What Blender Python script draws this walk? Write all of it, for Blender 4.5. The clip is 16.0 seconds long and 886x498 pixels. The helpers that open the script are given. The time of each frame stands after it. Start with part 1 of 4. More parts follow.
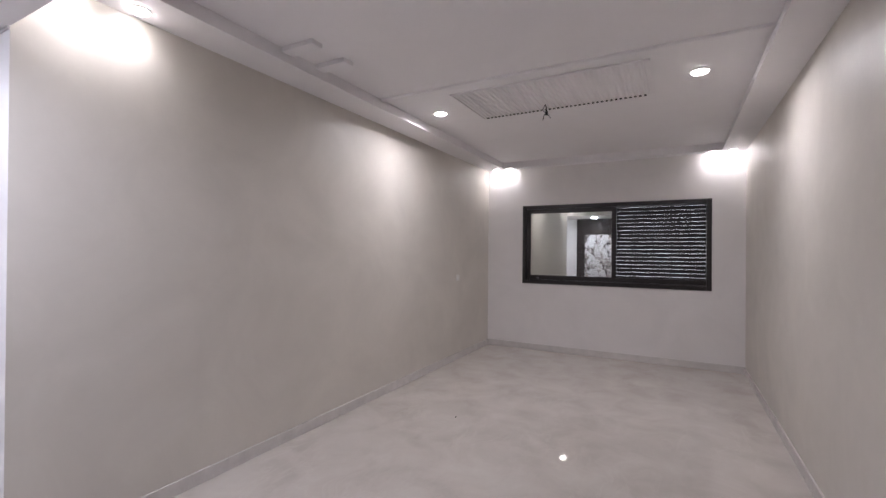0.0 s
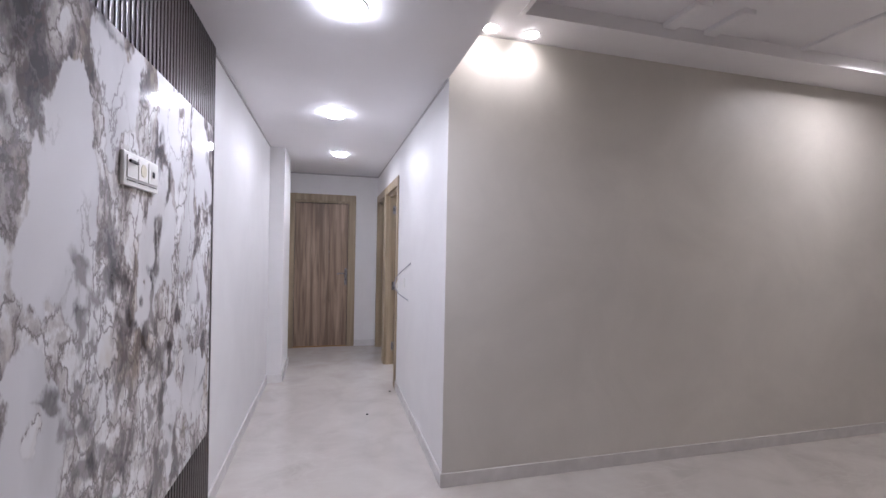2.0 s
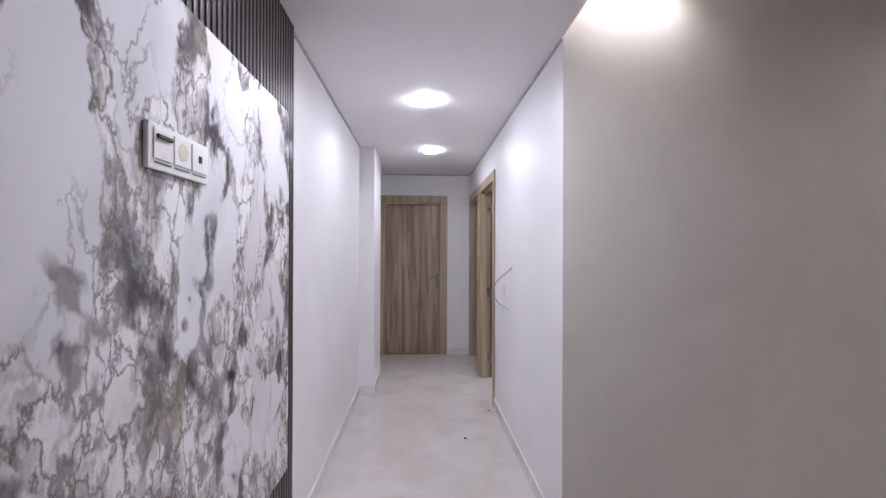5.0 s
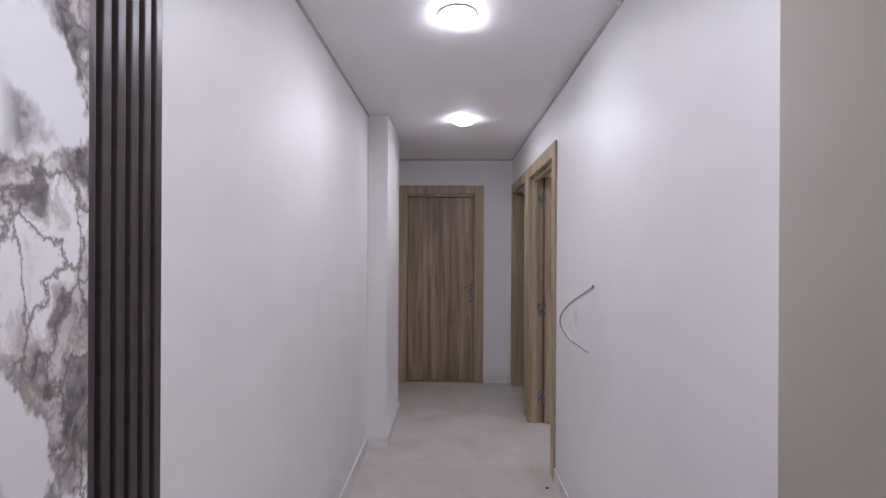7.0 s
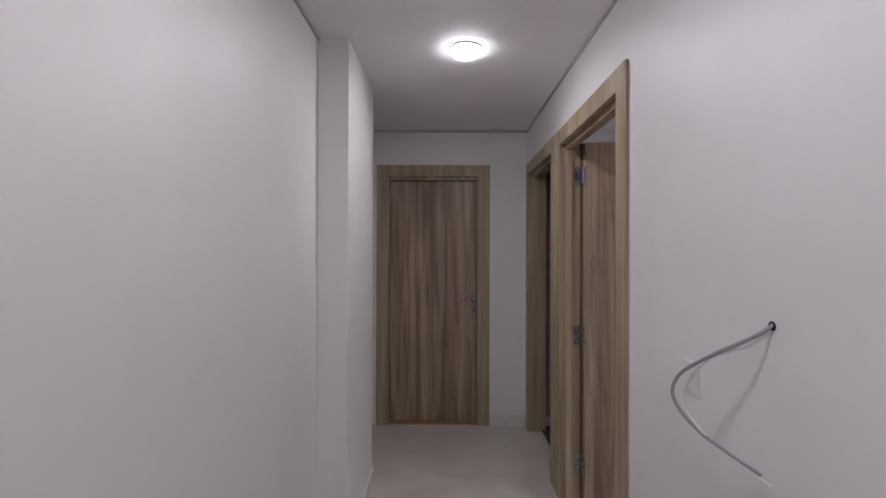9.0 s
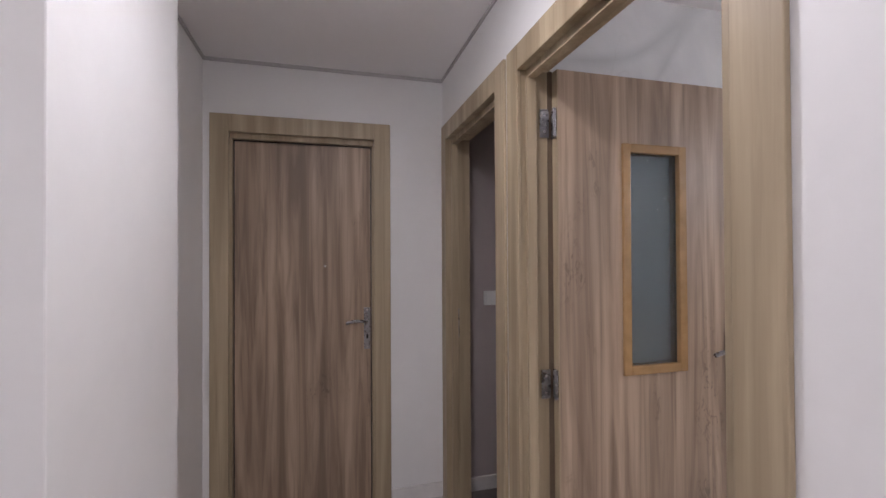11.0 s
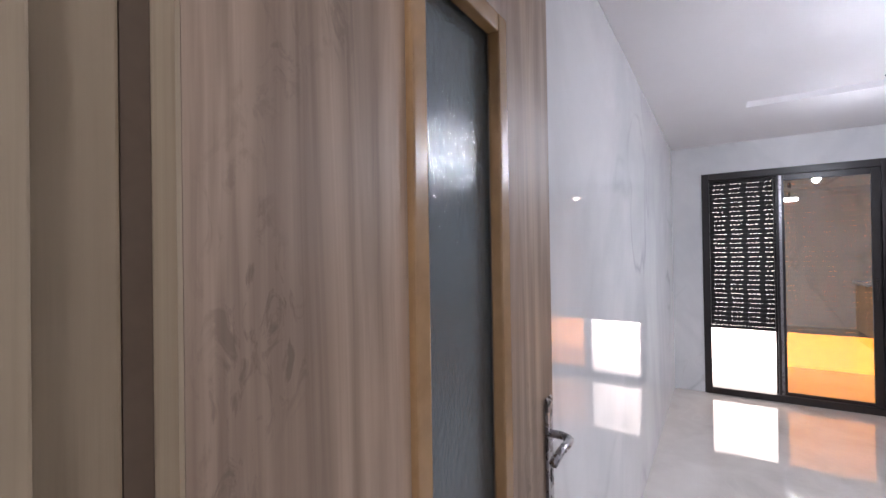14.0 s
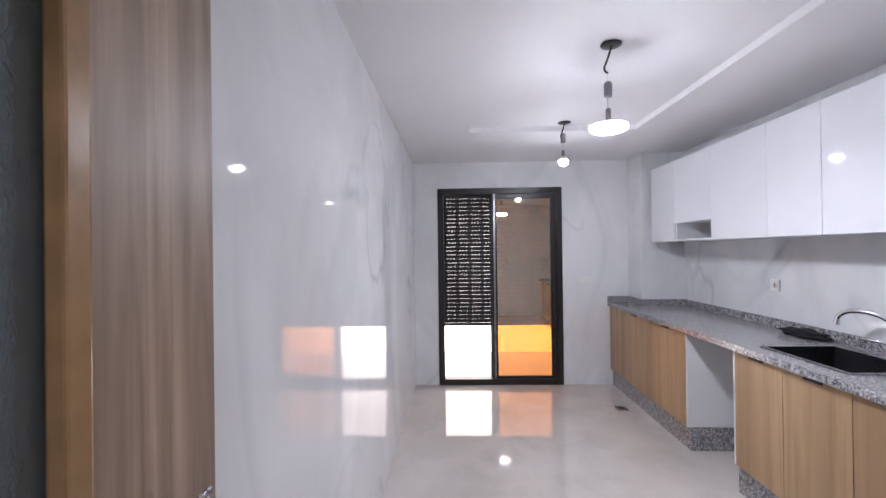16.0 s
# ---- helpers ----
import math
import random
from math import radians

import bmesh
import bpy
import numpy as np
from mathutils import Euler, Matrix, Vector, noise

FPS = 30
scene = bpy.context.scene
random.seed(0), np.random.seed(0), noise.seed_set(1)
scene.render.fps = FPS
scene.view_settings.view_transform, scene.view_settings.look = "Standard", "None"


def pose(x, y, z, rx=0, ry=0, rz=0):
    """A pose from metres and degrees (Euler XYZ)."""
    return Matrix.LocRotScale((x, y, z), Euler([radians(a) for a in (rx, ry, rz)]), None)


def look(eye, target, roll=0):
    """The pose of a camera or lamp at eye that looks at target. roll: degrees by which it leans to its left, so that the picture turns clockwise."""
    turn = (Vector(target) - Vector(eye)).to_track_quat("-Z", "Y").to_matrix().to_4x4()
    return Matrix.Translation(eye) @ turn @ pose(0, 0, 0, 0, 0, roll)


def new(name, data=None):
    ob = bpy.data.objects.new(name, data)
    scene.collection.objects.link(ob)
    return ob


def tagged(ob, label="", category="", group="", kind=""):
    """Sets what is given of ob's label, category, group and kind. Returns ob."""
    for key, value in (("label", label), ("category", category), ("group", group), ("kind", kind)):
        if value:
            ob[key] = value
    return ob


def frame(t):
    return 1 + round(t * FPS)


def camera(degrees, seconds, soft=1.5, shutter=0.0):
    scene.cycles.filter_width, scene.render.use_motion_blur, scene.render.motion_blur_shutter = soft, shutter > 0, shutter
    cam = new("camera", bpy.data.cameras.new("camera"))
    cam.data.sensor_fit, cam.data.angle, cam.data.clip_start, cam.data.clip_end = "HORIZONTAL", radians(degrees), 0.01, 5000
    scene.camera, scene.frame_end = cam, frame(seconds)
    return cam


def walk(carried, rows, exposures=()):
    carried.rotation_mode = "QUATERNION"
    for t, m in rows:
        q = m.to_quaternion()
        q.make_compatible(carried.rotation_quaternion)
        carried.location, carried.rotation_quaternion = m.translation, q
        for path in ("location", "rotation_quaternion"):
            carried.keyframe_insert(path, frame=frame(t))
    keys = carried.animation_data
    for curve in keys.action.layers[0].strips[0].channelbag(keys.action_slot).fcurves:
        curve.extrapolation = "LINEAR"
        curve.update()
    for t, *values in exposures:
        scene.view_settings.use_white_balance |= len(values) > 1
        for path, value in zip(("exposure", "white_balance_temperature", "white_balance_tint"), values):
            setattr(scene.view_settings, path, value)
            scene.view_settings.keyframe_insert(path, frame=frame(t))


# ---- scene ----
cam = camera(91.2, 16.0)
EXPOSURES = [
    (0.0, 0.84, 6100, 13), (1.0, 0.7, 6050, 13), (2.0, 0.52, 6050, 13), (3.0, 0.52, 6050, 13), (5.5, 0.5, 6100, 13), (6.5, 0.25, 6200, 13), (7.0, 0.02, 6250, 13), (7.5, 0.15, 6300, 13),
    (8.0, -0.4, 6500, 13), (10.5, -0.05, 6600, 13), (11.0, 0.35, 6600, 13), (12.0, 0.72, 6450, 13), (12.5, 0.62, 6250, 13), (13.0, 0.4, 6150, 13), (13.5, 0.25, 6150, 13), (14.5, 0.15, 6150, 13), (16.0, 0.0, 6200, 13)]
PATH = [
    (0, (-0.769, -2.565, 1.439), (0.994, -1.621, 1.448), 0.5),
    (0.5, (-0.72, -2.491, 1.43), (0.858, -1.262, 1.431), 1.0),
    (1, (-0.662, -2.456, 1.429), (0.643, -0.941, 1.425), 1.2),
    (1.5, (-0.637, -2.477, 1.418), (0.238, -0.678, 1.414), 1.3),
    (2, (-0.662, -2.457, 1.402), (-0.155, -0.522, 1.399), 1.1),
    (2.5, (-0.688, -2.45, 1.392), (-0.401, -0.47, 1.393), 1.1),
    (3, (-0.697, -2.442, 1.397), (-0.532, -0.449, 1.4), 0.7),
    (5.5, (-0.644, -1.774, 1.401), (-0.539, 0.223, 1.405), 0.2),
    (6, (-0.622, -1.489, 1.429), (-0.515, 0.508, 1.434), 0.2),
    (6.5, (-0.638, -1.164, 1.44), (-0.61, 0.836, 1.436), 0.2),
    (7, (-0.656, -0.88, 1.44), (-0.693, 1.119, 1.439), 0.3),
    (7.5, (-0.646, -0.579, 1.444), (-0.696, 1.42, 1.445), 0.3),
    (8, (-0.668, -0.302, 1.419), (-0.726, 1.697, 1.423), 0.3),
    (10.5, (-0.656, 1.082, 1.417), (-0.332, 3.055, 1.44), -0.2),
    (11, (-0.646, 1.353, 1.397), (-0.133, 3.287, 1.417), -0.3),
    (11.5, (-0.593, 1.598, 1.381), (0.06, 3.488, 1.407), -0.4),
    (12, (-0.508, 1.827, 1.381), (0.285, 3.663, 1.404), -0.6),
    (12.5, (-0.383, 2.034, 1.386), (0.69, 3.722, 1.392), -0.7),
    (13, (-0.215, 2.19, 1.376), (1.127, 3.673, 1.389), -0.9),
    (13.5, (-0.099, 2.301, 1.394), (1.419, 3.603, 1.4), -0.8),
    (14, (-0.027, 2.394, 1.399), (1.662, 3.465, 1.413), -0.9),
    (14.5, (0.005, 2.45, 1.418), (1.871, 3.17, 1.431), -1.0),
    (15, (0.05, 2.444, 1.426), (2.002, 2.883, 1.437), -0.8),
    (15.5, (0.119, 2.398, 1.44), (2.104, 2.648, 1.448), -0.8),
    (16, (0.228, 2.323, 1.443), (2.227, 2.385, 1.451), -0.7),
]
walk(cam, [(t, look(eye, target, roll)) for t, eye, target, roll in PATH], EXPOSURES)

# ---- world and lights ----
world = bpy.data.worlds.new("world")
scene.world = world
world.use_nodes = True
sky = world.node_tree.nodes.new("ShaderNodeTexSky")
sky.sky_type, sky.sun_disc = "NISHITA", False
sky.sun_elevation, sky.sun_rotation = radians(35), radians(60)
world.node_tree.links.new(sky.outputs[0], world.node_tree.nodes["Background"].inputs[0])
world.node_tree.nodes["Background"].inputs[1].default_value = 0.08

COOL, WARM = (0.94, 0.915, 1.0), (1.0, 0.93, 0.93)


def disk_lamp(x, y, z, watts, colour, size=0.13, spread=170):
    data = bpy.data.lights.new("downlight_lamp", "AREA")
    data.shape, data.size, data.energy, data.color, data.spread = "DISK", size, watts, colour, radians(spread)
    new("downlight_lamp", data).location = (x, y, z)


HALL_LIGHTS = [(-0.604, -0.604), (-0.635, 0.91), (-0.57, 2.36)]
SOFFIT_LIGHTS = [(0.214, -0.105), (0.468, -0.105), (5.42, -0.16), (5.44, -0.37), (5.42, -3.17), (5.44, -2.96)]
TRAY_LIGHTS = [(2.885, -0.57), (2.875, -2.715)]


for (x, y), w in zip(HALL_LIGHTS, (9.0, 3.8, 4.2)):
    disk_lamp(x, y, 2.366, w, COOL, 0.15)
for (x, y), w in zip(SOFFIT_LIGHTS, (0.5, 0.5, 0.3, 0.3, 0.3, 0.3)):
    disk_lamp(x, y, 2.655, w, WARM, 0.07, 135)
for x, y in TRAY_LIGHTS:
    disk_lamp(x, y, 2.735, 6.8, WARM, 0.09, 165)


# ---- materials ----
class Nodes:
    """A material and short ways to wire its nodes."""

    def __init__(self, name):
        self.material = bpy.data.materials.new(name)
        self.material.use_nodes = True
        self.tree = self.material.node_tree
        self.shader = self.tree.nodes["Principled BSDF"]
        self.coord = self.tree.nodes.new("ShaderNodeTexCoord").outputs["Object"]

    def link(self, a, b):
        self.tree.links.new(a, b)

    def put(self, key, value):
        socket = self.shader.inputs[key]
        if isinstance(value, (int, float)):
            socket.default_value = value
        elif isinstance(value, tuple):
            socket.default_value = (*value, 1)
        else:
            self.link(value, socket)

    def mapped(self, scale, shift=(0, 0, 0), turn=(0, 0, 0), world=False):
        m = self.tree.nodes.new("ShaderNodeMapping")
        source = self.coord
        if world:
            source = self.tree.nodes.new("ShaderNodeNewGeometry").outputs["Position"]
        self.link(source, m.inputs["Vector"])
        m.inputs["Scale"].default_value, m.inputs["Location"].default_value = scale, shift
        m.inputs["Rotation"].default_value = [radians(a) for a in turn]
        return m.outputs[0]

    def noise(self, vector, scale, detail=4.0, rough=0.5, distort=0.0):
        n = self.tree.nodes.new("ShaderNodeTexNoise")
        self.link(vector, n.inputs["Vector"])
        for key, v in (("Scale", scale), ("Detail", detail), ("Roughness", rough), ("Distortion", distort)):
            n.inputs[key].default_value = v
        return n.outputs[0]

    def math(self, kind, a, b=0.0):
        n = self.tree.nodes.new("ShaderNodeMath")
        n.operation = kind
        for i, v in enumerate((a, b)):
            if isinstance(v, (int, float)):
                n.inputs[i].default_value = v
            else:
                self.link(v, n.inputs[i])
        return n.outputs[0]

    def ramp(self, value, *stops):
        n = self.tree.nodes.new("ShaderNodeValToRGB")
        self.link(value, n.inputs[0])
        e = n.color_ramp.elements
        while len(e) < len(stops):
            e.new(0.5)
        for item, (at, c) in zip(e, stops):
            item.position, item.color = at, (*(c if isinstance(c, tuple) else (c, c, c)), 1)
        return n.outputs[0]

    def mix(self, fac, a, b):
        n = self.tree.nodes.new("ShaderNodeMix")
        n.data_type = "RGBA"
        for i, v in ((0, fac), (6, a), (7, b)):
            if isinstance(v, (int, float)):
                n.inputs[i].default_value = v
            elif isinstance(v, tuple):
                n.inputs[i].default_value = (*v, 1)
            else:
                self.link(v, n.inputs[i])
        return n.outputs[2]

    def vein(self, vector, scale, width, detail=6.0, distort=1.0, rough=0.55):
        """1 on thin wandering lines, 0 away from them."""
        d = self.math("ABSOLUTE", self.math("SUBTRACT", self.noise(vector, scale, detail, rough, distort), 0.5))
        return self.ramp(d, (0.0, 1.0), (width, 0.0))

    def bump(self, height, strength, distance=0.002):
        n = self.tree.nodes.new("ShaderNodeBump")
        self.link(height, n.inputs["Height"])
        n.inputs["Strength"].default_value, n.inputs["Distance"].default_value = strength, distance
        self.link(n.outputs[0], self.shader.inputs["Normal"])


def plaster(name, colour, spread, rough, relief=0.1):
    m = Nodes(name)
    v = m.mapped((1, 1, 1), world=True)
    big = m.noise(v, 1.6, 5, 0.6, 0.6)
    fine = m.noise(v, 38, 5, 0.65)
    lo, hi = (tuple(c * (1 - spread) for c in colour), tuple(min(1, c * (1 + spread)) for c in colour))
    m.put("Base Color", m.mix(m.math("MULTIPLY", fine, 0.35), m.ramp(big, (0.3, lo), (0.7, hi)), tuple(c * 0.93 for c in colour)))
    m.put("Roughness", m.ramp(m.noise(v, 6, 4), (0.3, rough - 0.06), (0.7, rough + 0.06)))
    m.bump(m.math("ADD", fine, m.math("MULTIPLY", big, 1.5)), relief, 0.003)
    return m.material


def oak(name, pale, dark, rough=0.42, scale=1.0, knots=True, bands_by=0.68):
    m = Nodes(name)
    broad = m.noise(m.mapped((6.5 * scale, 6.5 * scale, 0.30 * scale)), 1.0, 3, 0.5, 0.7)
    bands = m.noise(m.mapped((12 * scale, 12 * scale, 0.6 * scale), (5, 2, 1)), 1.0, 4, 0.55, 1.6)
    streaks = m.noise(m.mapped((48 * scale, 48 * scale, 1.5 * scale), (1, 7, 2)), 1.0, 4, 0.6, 0.5)
    fine = m.noise(m.mapped((190 * scale, 190 * scale, 4.0 * scale), (3, 1, 0)), 1.0, 4, 0.7, 0.3)
    mid = tuple((a + b) / 2 for a, b in zip(pale, dark))
    base = m.ramp(broad, (0.28, dark), (0.42, mid), (0.54, pale), (0.64, mid), (0.76, tuple(min(1, c * 1.12) for c in pale)))
    base = m.mix(m.ramp(bands, (0.45, 0.0), (0.64, bands_by)), base, tuple(c * 0.78 for c in dark))
    base = m.mix(m.ramp(bands, (0.28, 0.40), (0.42, 0.0)), base, tuple(min(1, c * 1.2) for c in pale))
    base = m.mix(m.ramp(streaks, (0.54, 0.0), (0.74, 0.36)), base, tuple(c * 0.62 for c in dark))
    base = m.mix(m.ramp(fine, (0.48, 0.0), (0.75, 0.16)), base, tuple(c * 0.7 for c in dark))
    if knots:
        where = m.ramp(m.noise(m.mapped((5.5, 5.5, 2.0), (2, 0, 4)), 1.0, 2), (0.58, 0.0), (0.67, 0.55))
        marks = m.math("MULTIPLY", m.ramp(m.noise(m.mapped((42, 42, 20), (1, 2, 3)), 1.0, 5, 0.65, 1.2), (0.52, 0.0), (0.62, 0.8)), where)
        base = m.mix(m.math("MULTIPLY", where, 0.30), base, tuple(c * 0.8 for c in dark))
        base = m.mix(marks, base, tuple(c * 0.36 for c in dark))
    m.put("Base Color", base)
    m.put("Roughness", m.ramp(fine, (0.3, rough), (0.7, rough + 0.12)))
    m.bump(m.math("ADD", fine, streaks), 0.25, 0.0007)
    return m.material


def plain(name, colour, rough, metal=0.0, grain=60.0, amount=0.08):
    m = Nodes(name)
    n = m.noise(m.mapped((1, 1, 1)), grain, 4, 0.6)
    m.put("Base Color", m.ramp(n, (0.3, tuple(c * (1 - amount) for c in colour)), (0.7, tuple(min(1, c * (1 + amount)) for c in colour))))
    m.put("Roughness", m.ramp(n, (0.3, max(0.02, rough - 0.03)), (0.7, rough + 0.03)))
    m.put("Metallic", metal)
    return m.material


def glowing(name, colour, strength):
    m = Nodes(name)
    m.put("Base Color", (0.9, 0.9, 0.9))
    m.put("Emission Color", colour)
    m.put("Emission Strength", strength)
    return m.material


def floor_stone():
    m = Nodes("polished_floor_stone")
    v = m.mapped((1, 1, 1), world=True)
    cloud = m.noise(v, 3.0, 6, 0.55, 0.5)
    base = m.ramp(cloud, (0.32, (0.51, 0.47, 0.43)), (0.5, (0.565, 0.525, 0.485)), (0.7, (0.61, 0.575, 0.535)))
    streak = m.math("MULTIPLY", m.vein(m.mapped((1, 1.8, 1), turn=(0, 0, 35), world=True), 2.3, 0.05, 7, 1.5), m.ramp(m.noise(v, 1.1, 2), (0.45, 0.0), (0.68, 0.2)))
    m.put("Base Color", m.mix(streak, base, (0.72, 0.69, 0.65)))
    m.put("Roughness", m.ramp(m.noise(v, 5, 5), (0.3, 0.03), (0.7, 0.07)))
    m.put("Specular IOR Level", 0.85)
    m.bump(m.noise(v, 1.8, 2), 0.012, 0.01)
    return m.material


def wall_marble():
    m = Nodes("white_wall_marble")
    v = m.mapped((1, 1, 0.75), turn=(24, 18, 12), world=True)
    cloud = m.noise(v, 1.1, 5, 0.55, 0.8)
    base = m.ramp(cloud, (0.35, (0.74, 0.745, 0.755)), (0.65, (0.85, 0.845, 0.85)))
    thick = m.math("MULTIPLY", m.vein(v, 0.75, 0.014, 2.5, 0.5), m.ramp(m.noise(v, 1.4, 3), (0.45, 0.0), (0.62, 0.42)))
    thin = m.math("MULTIPLY", m.vein(v, 1.9, 0.006, 4, 0.8), m.ramp(m.noise(v, 0.9, 3), (0.57, 0.0), (0.68, 0.25)))
    soft = m.math("MULTIPLY", m.vein(v, 0.6, 0.09, 6, 1.6), 0.25)
    c = m.mix(soft, base, (0.52, 0.54, 0.56))
    c = m.mix(thick, c, (0.36, 0.38, 0.39))
    m.put("Base Color", m.mix(thin, c, (0.38, 0.36, 0.33)))
    m.put("Specular IOR Level", 0.85)
    m.put("Roughness", 0.04)
    return m.material


def slab_marble(name, shift, veined, white):
    """White islands parted by torn bands of grey, brown and beige. veined: how wide the bands run; white: the islands' tint."""
    m = Nodes(name)
    v = m.mapped((1, 1, 0.62), shift, turn=(-9, 0, 0), world=True)

    def bent(scale, by, detail=6):
        n = m.tree.nodes.new("ShaderNodeTexNoise")
        m.link(v, n.inputs["Vector"])
        n.inputs["Scale"].default_value, n.inputs["Detail"].default_value, n.inputs["Roughness"].default_value = scale, detail, 0.62
        a = m.tree.nodes.new("ShaderNodeVectorMath")
        a.operation = "MULTIPLY_ADD"
        m.link(n.outputs["Color"], a.inputs[0])
        a.inputs[1].default_value = (by, by, by)
        m.link(v, a.inputs[2])
        return a.outputs[0]

    def edge(vector, scale):
        cell = m.tree.nodes.new("ShaderNodeTexVoronoi")
        cell.feature = "DISTANCE_TO_EDGE"
        cell.inputs["Scale"].default_value = scale
        m.link(vector, cell.inputs["Vector"])
        return cell.outputs["Distance"]

    torn = bent(3.0, 0.42)
    crumbled = bent(9.0, 0.16)
    width = m.ramp(m.noise(v, 2.2, 3, 0.5, 0.5), (0.36, 0.015), (0.52, veined * 0.5), (0.68, veined))
    rest = m.math("SUBTRACT", edge(torn, 3.1), width)
    rest = m.math("ADD", rest, m.math("MULTIPLY", m.math("SUBTRACT", m.noise(v, 15, 4, 0.6), 0.5), 0.20))
    band = m.ramp(m.math("ADD", rest, 0.5), (0.485, 1.0), (0.515, 0.0))
    rim = m.ramp(m.math("ABSOLUTE", rest), (0.0, 0.75), (0.028, 0.0))
    island = m.ramp(m.noise(v, 2.4, 5, 0.55, 0.7), (0.30, tuple(c * 0.80 for c in white)), (0.5, white), (0.8, tuple(min(0.88, c * 1.05) for c in white)))
    fill = m.noise(crumbled, 8.5, 4, 0.55, 0.3)
    body = m.ramp(fill, (0.36, (0.045, 0.04, 0.045)), (0.43, (0.19, 0.165, 0.165)), (0.47, (0.44, 0.40, 0.39)), (0.52, (0.62, 0.59, 0.58)), (0.56, (0.80, 0.79, 0.80)))
    warm = m.ramp(m.noise(v, 5.5, 4, 0.6, 0.5), (0.56, 0.0), (0.66, 0.45))
    body = m.mix(warm, body, (0.52, 0.43, 0.33))
    dark = m.ramp(m.noise(crumbled, 5.0, 4, 0.6, 0.3), (0.60, 0.0), (0.64, 0.8))
    body = m.mix(dark, body, m.ramp(m.noise(v, 30, 3, 0.6), (0.4, (0.08, 0.07, 0.075)), (0.6, (0.32, 0.29, 0.28))))
    c = m.mix(m.math("MULTIPLY", band, 0.93), island, body)
    c = m.mix(m.math("MULTIPLY", rim, m.ramp(m.noise(v, 6, 3), (0.42, 0.15), (0.6, 1.0))), c, (0.24, 0.20, 0.19))
    flakes = m.ramp(edge(crumbled, 15.0), (0.0, 0.9), (0.075, 0.0))
    c = m.mix(m.math("MULTIPLY", flakes, band), c, (0.15, 0.125, 0.12))
    hair = m.math("MULTIPLY", m.ramp(edge(bent(5.0, 0.3), 4.2), (0.0, 0.9), (0.022, 0.0)), m.ramp(m.noise(v, 3.1, 3), (0.45, 0.0), (0.58, 1.0)))
    c = m.mix(hair, c, (0.27, 0.25, 0.26))
    wander = m.math("ABSOLUTE", m.math("SUBTRACT", m.noise(m.mapped((1, 1, 1), shift, (-48, 0, 0), True), 0.9, 4, 0.55, 0.4), 0.5))
    wander = m.math("ADD", wander, m.math("MULTIPLY", m.math("SUBTRACT", m.noise(v, 11, 4, 0.6), 0.5), 0.10))
    river = m.math("MULTIPLY", m.ramp(wander, (0.0, 1.0), (0.012, 0.0)), m.ramp(m.noise(v, 2.0, 3), (0.47, 0.0), (0.53, 0.95)))
    m.put("Base Color", m.mix(river, c, m.ramp(fill, (0.40, (0.05, 0.045, 0.05)), (0.56, (0.30, 0.28, 0.28)))))
    m.put("Roughness", 0.08)
    return m.material


def granite():
    m = Nodes("speckled_granite")
    v = m.mapped((1, 1, 1), world=True)
    a = m.noise(v, 75, 5, 0.75, 0.5)
    b = m.noise(v, 190, 2, 0.5)
    c = m.ramp(a, (0.36, (0.03, 0.03, 0.035)), (0.46, (0.22, 0.21, 0.22)), (0.56, (0.42, 0.41, 0.42)), (0.66, (0.66, 0.64, 0.64)))
    m.put("Base Color", m.mix(m.ramp(b, (0.58, 0.0), (0.66, 0.8)), c, (0.05, 0.05, 0.055)))
    m.put("Roughness", m.ramp(a, (0.3, 0.1), (0.7, 0.2)))
    return m.material


def coated_glass(name, tint, mirror):
    m = Nodes(name)
    tree = m.tree
    clear = tree.nodes.new("ShaderNodeBsdfTransparent")
    clear.inputs[0].default_value = (*tint, 1)
    gloss = tree.nodes.new("ShaderNodeBsdfGlossy")
    gloss.inputs["Color"].default_value = (0.86, 0.89, 0.84, 1)
    gloss.inputs["Roughness"].default_value = 0.01
    both = tree.nodes.new("ShaderNodeMixShader")
    both.inputs[0].default_value = mirror
    m.link(clear.outputs[0], both.inputs[1])
    m.link(gloss.outputs[0], both.inputs[2])
    m.link(both.outputs[0], tree.nodes["Material Output"].inputs["Surface"])
    return m.material


def obscure_glass():
    m = Nodes("obscure_glass")
    v = m.mapped((1, 1, 0.7))
    m.put("Base Color", (0.45, 0.53, 0.56))
    m.put("Transmission Weight", 0.80)
    m.put("Roughness", 0.03)
    m.put("IOR", 1.5)
    m.bump(m.math("ADD", m.noise(v, 130, 2, 0.5, 0.8), m.math("MULTIPLY", m.noise(v, 45, 2), 0.8)), 0.55, 0.003)
    return m.material


BEIGE = plaster("beige_living_plaster", (0.655, 0.618, 0.565), 0.075, 0.46, 0.26)
PALE = plaster("pale_window_wall_plaster", (0.80, 0.775, 0.765), 0.05, 0.5, 0.2)
WHITE_WALL = plaster("white_satin_plaster", (0.80, 0.785, 0.78), 0.045, 0.47)
CEILING = plaster("white_ceiling_plaster", (0.88, 0.86, 0.87), 0.02, 0.65)
# grey-brown plaster with the side room's dimness in its colour
ROOM = plaster("dimmed_room_plaster", (0.42, 0.36, 0.345), 0.05, 0.6)
STONE = floor_stone()
TILE = wall_marble()
SLAB = slab_marble("veined_slab_marble", (0.2, 0.62, 0.35), 0.36, (0.74, 0.73, 0.75))
GREY_SLAB = slab_marble("greyer_slab_marble", (0.2, 1.9, 0.1), 0.19, (0.62, 0.62, 0.65))
GRANITE = granite()
SKIRT = plain("skirting_stone", (0.66, 0.63, 0.61), 0.2, grain=9)
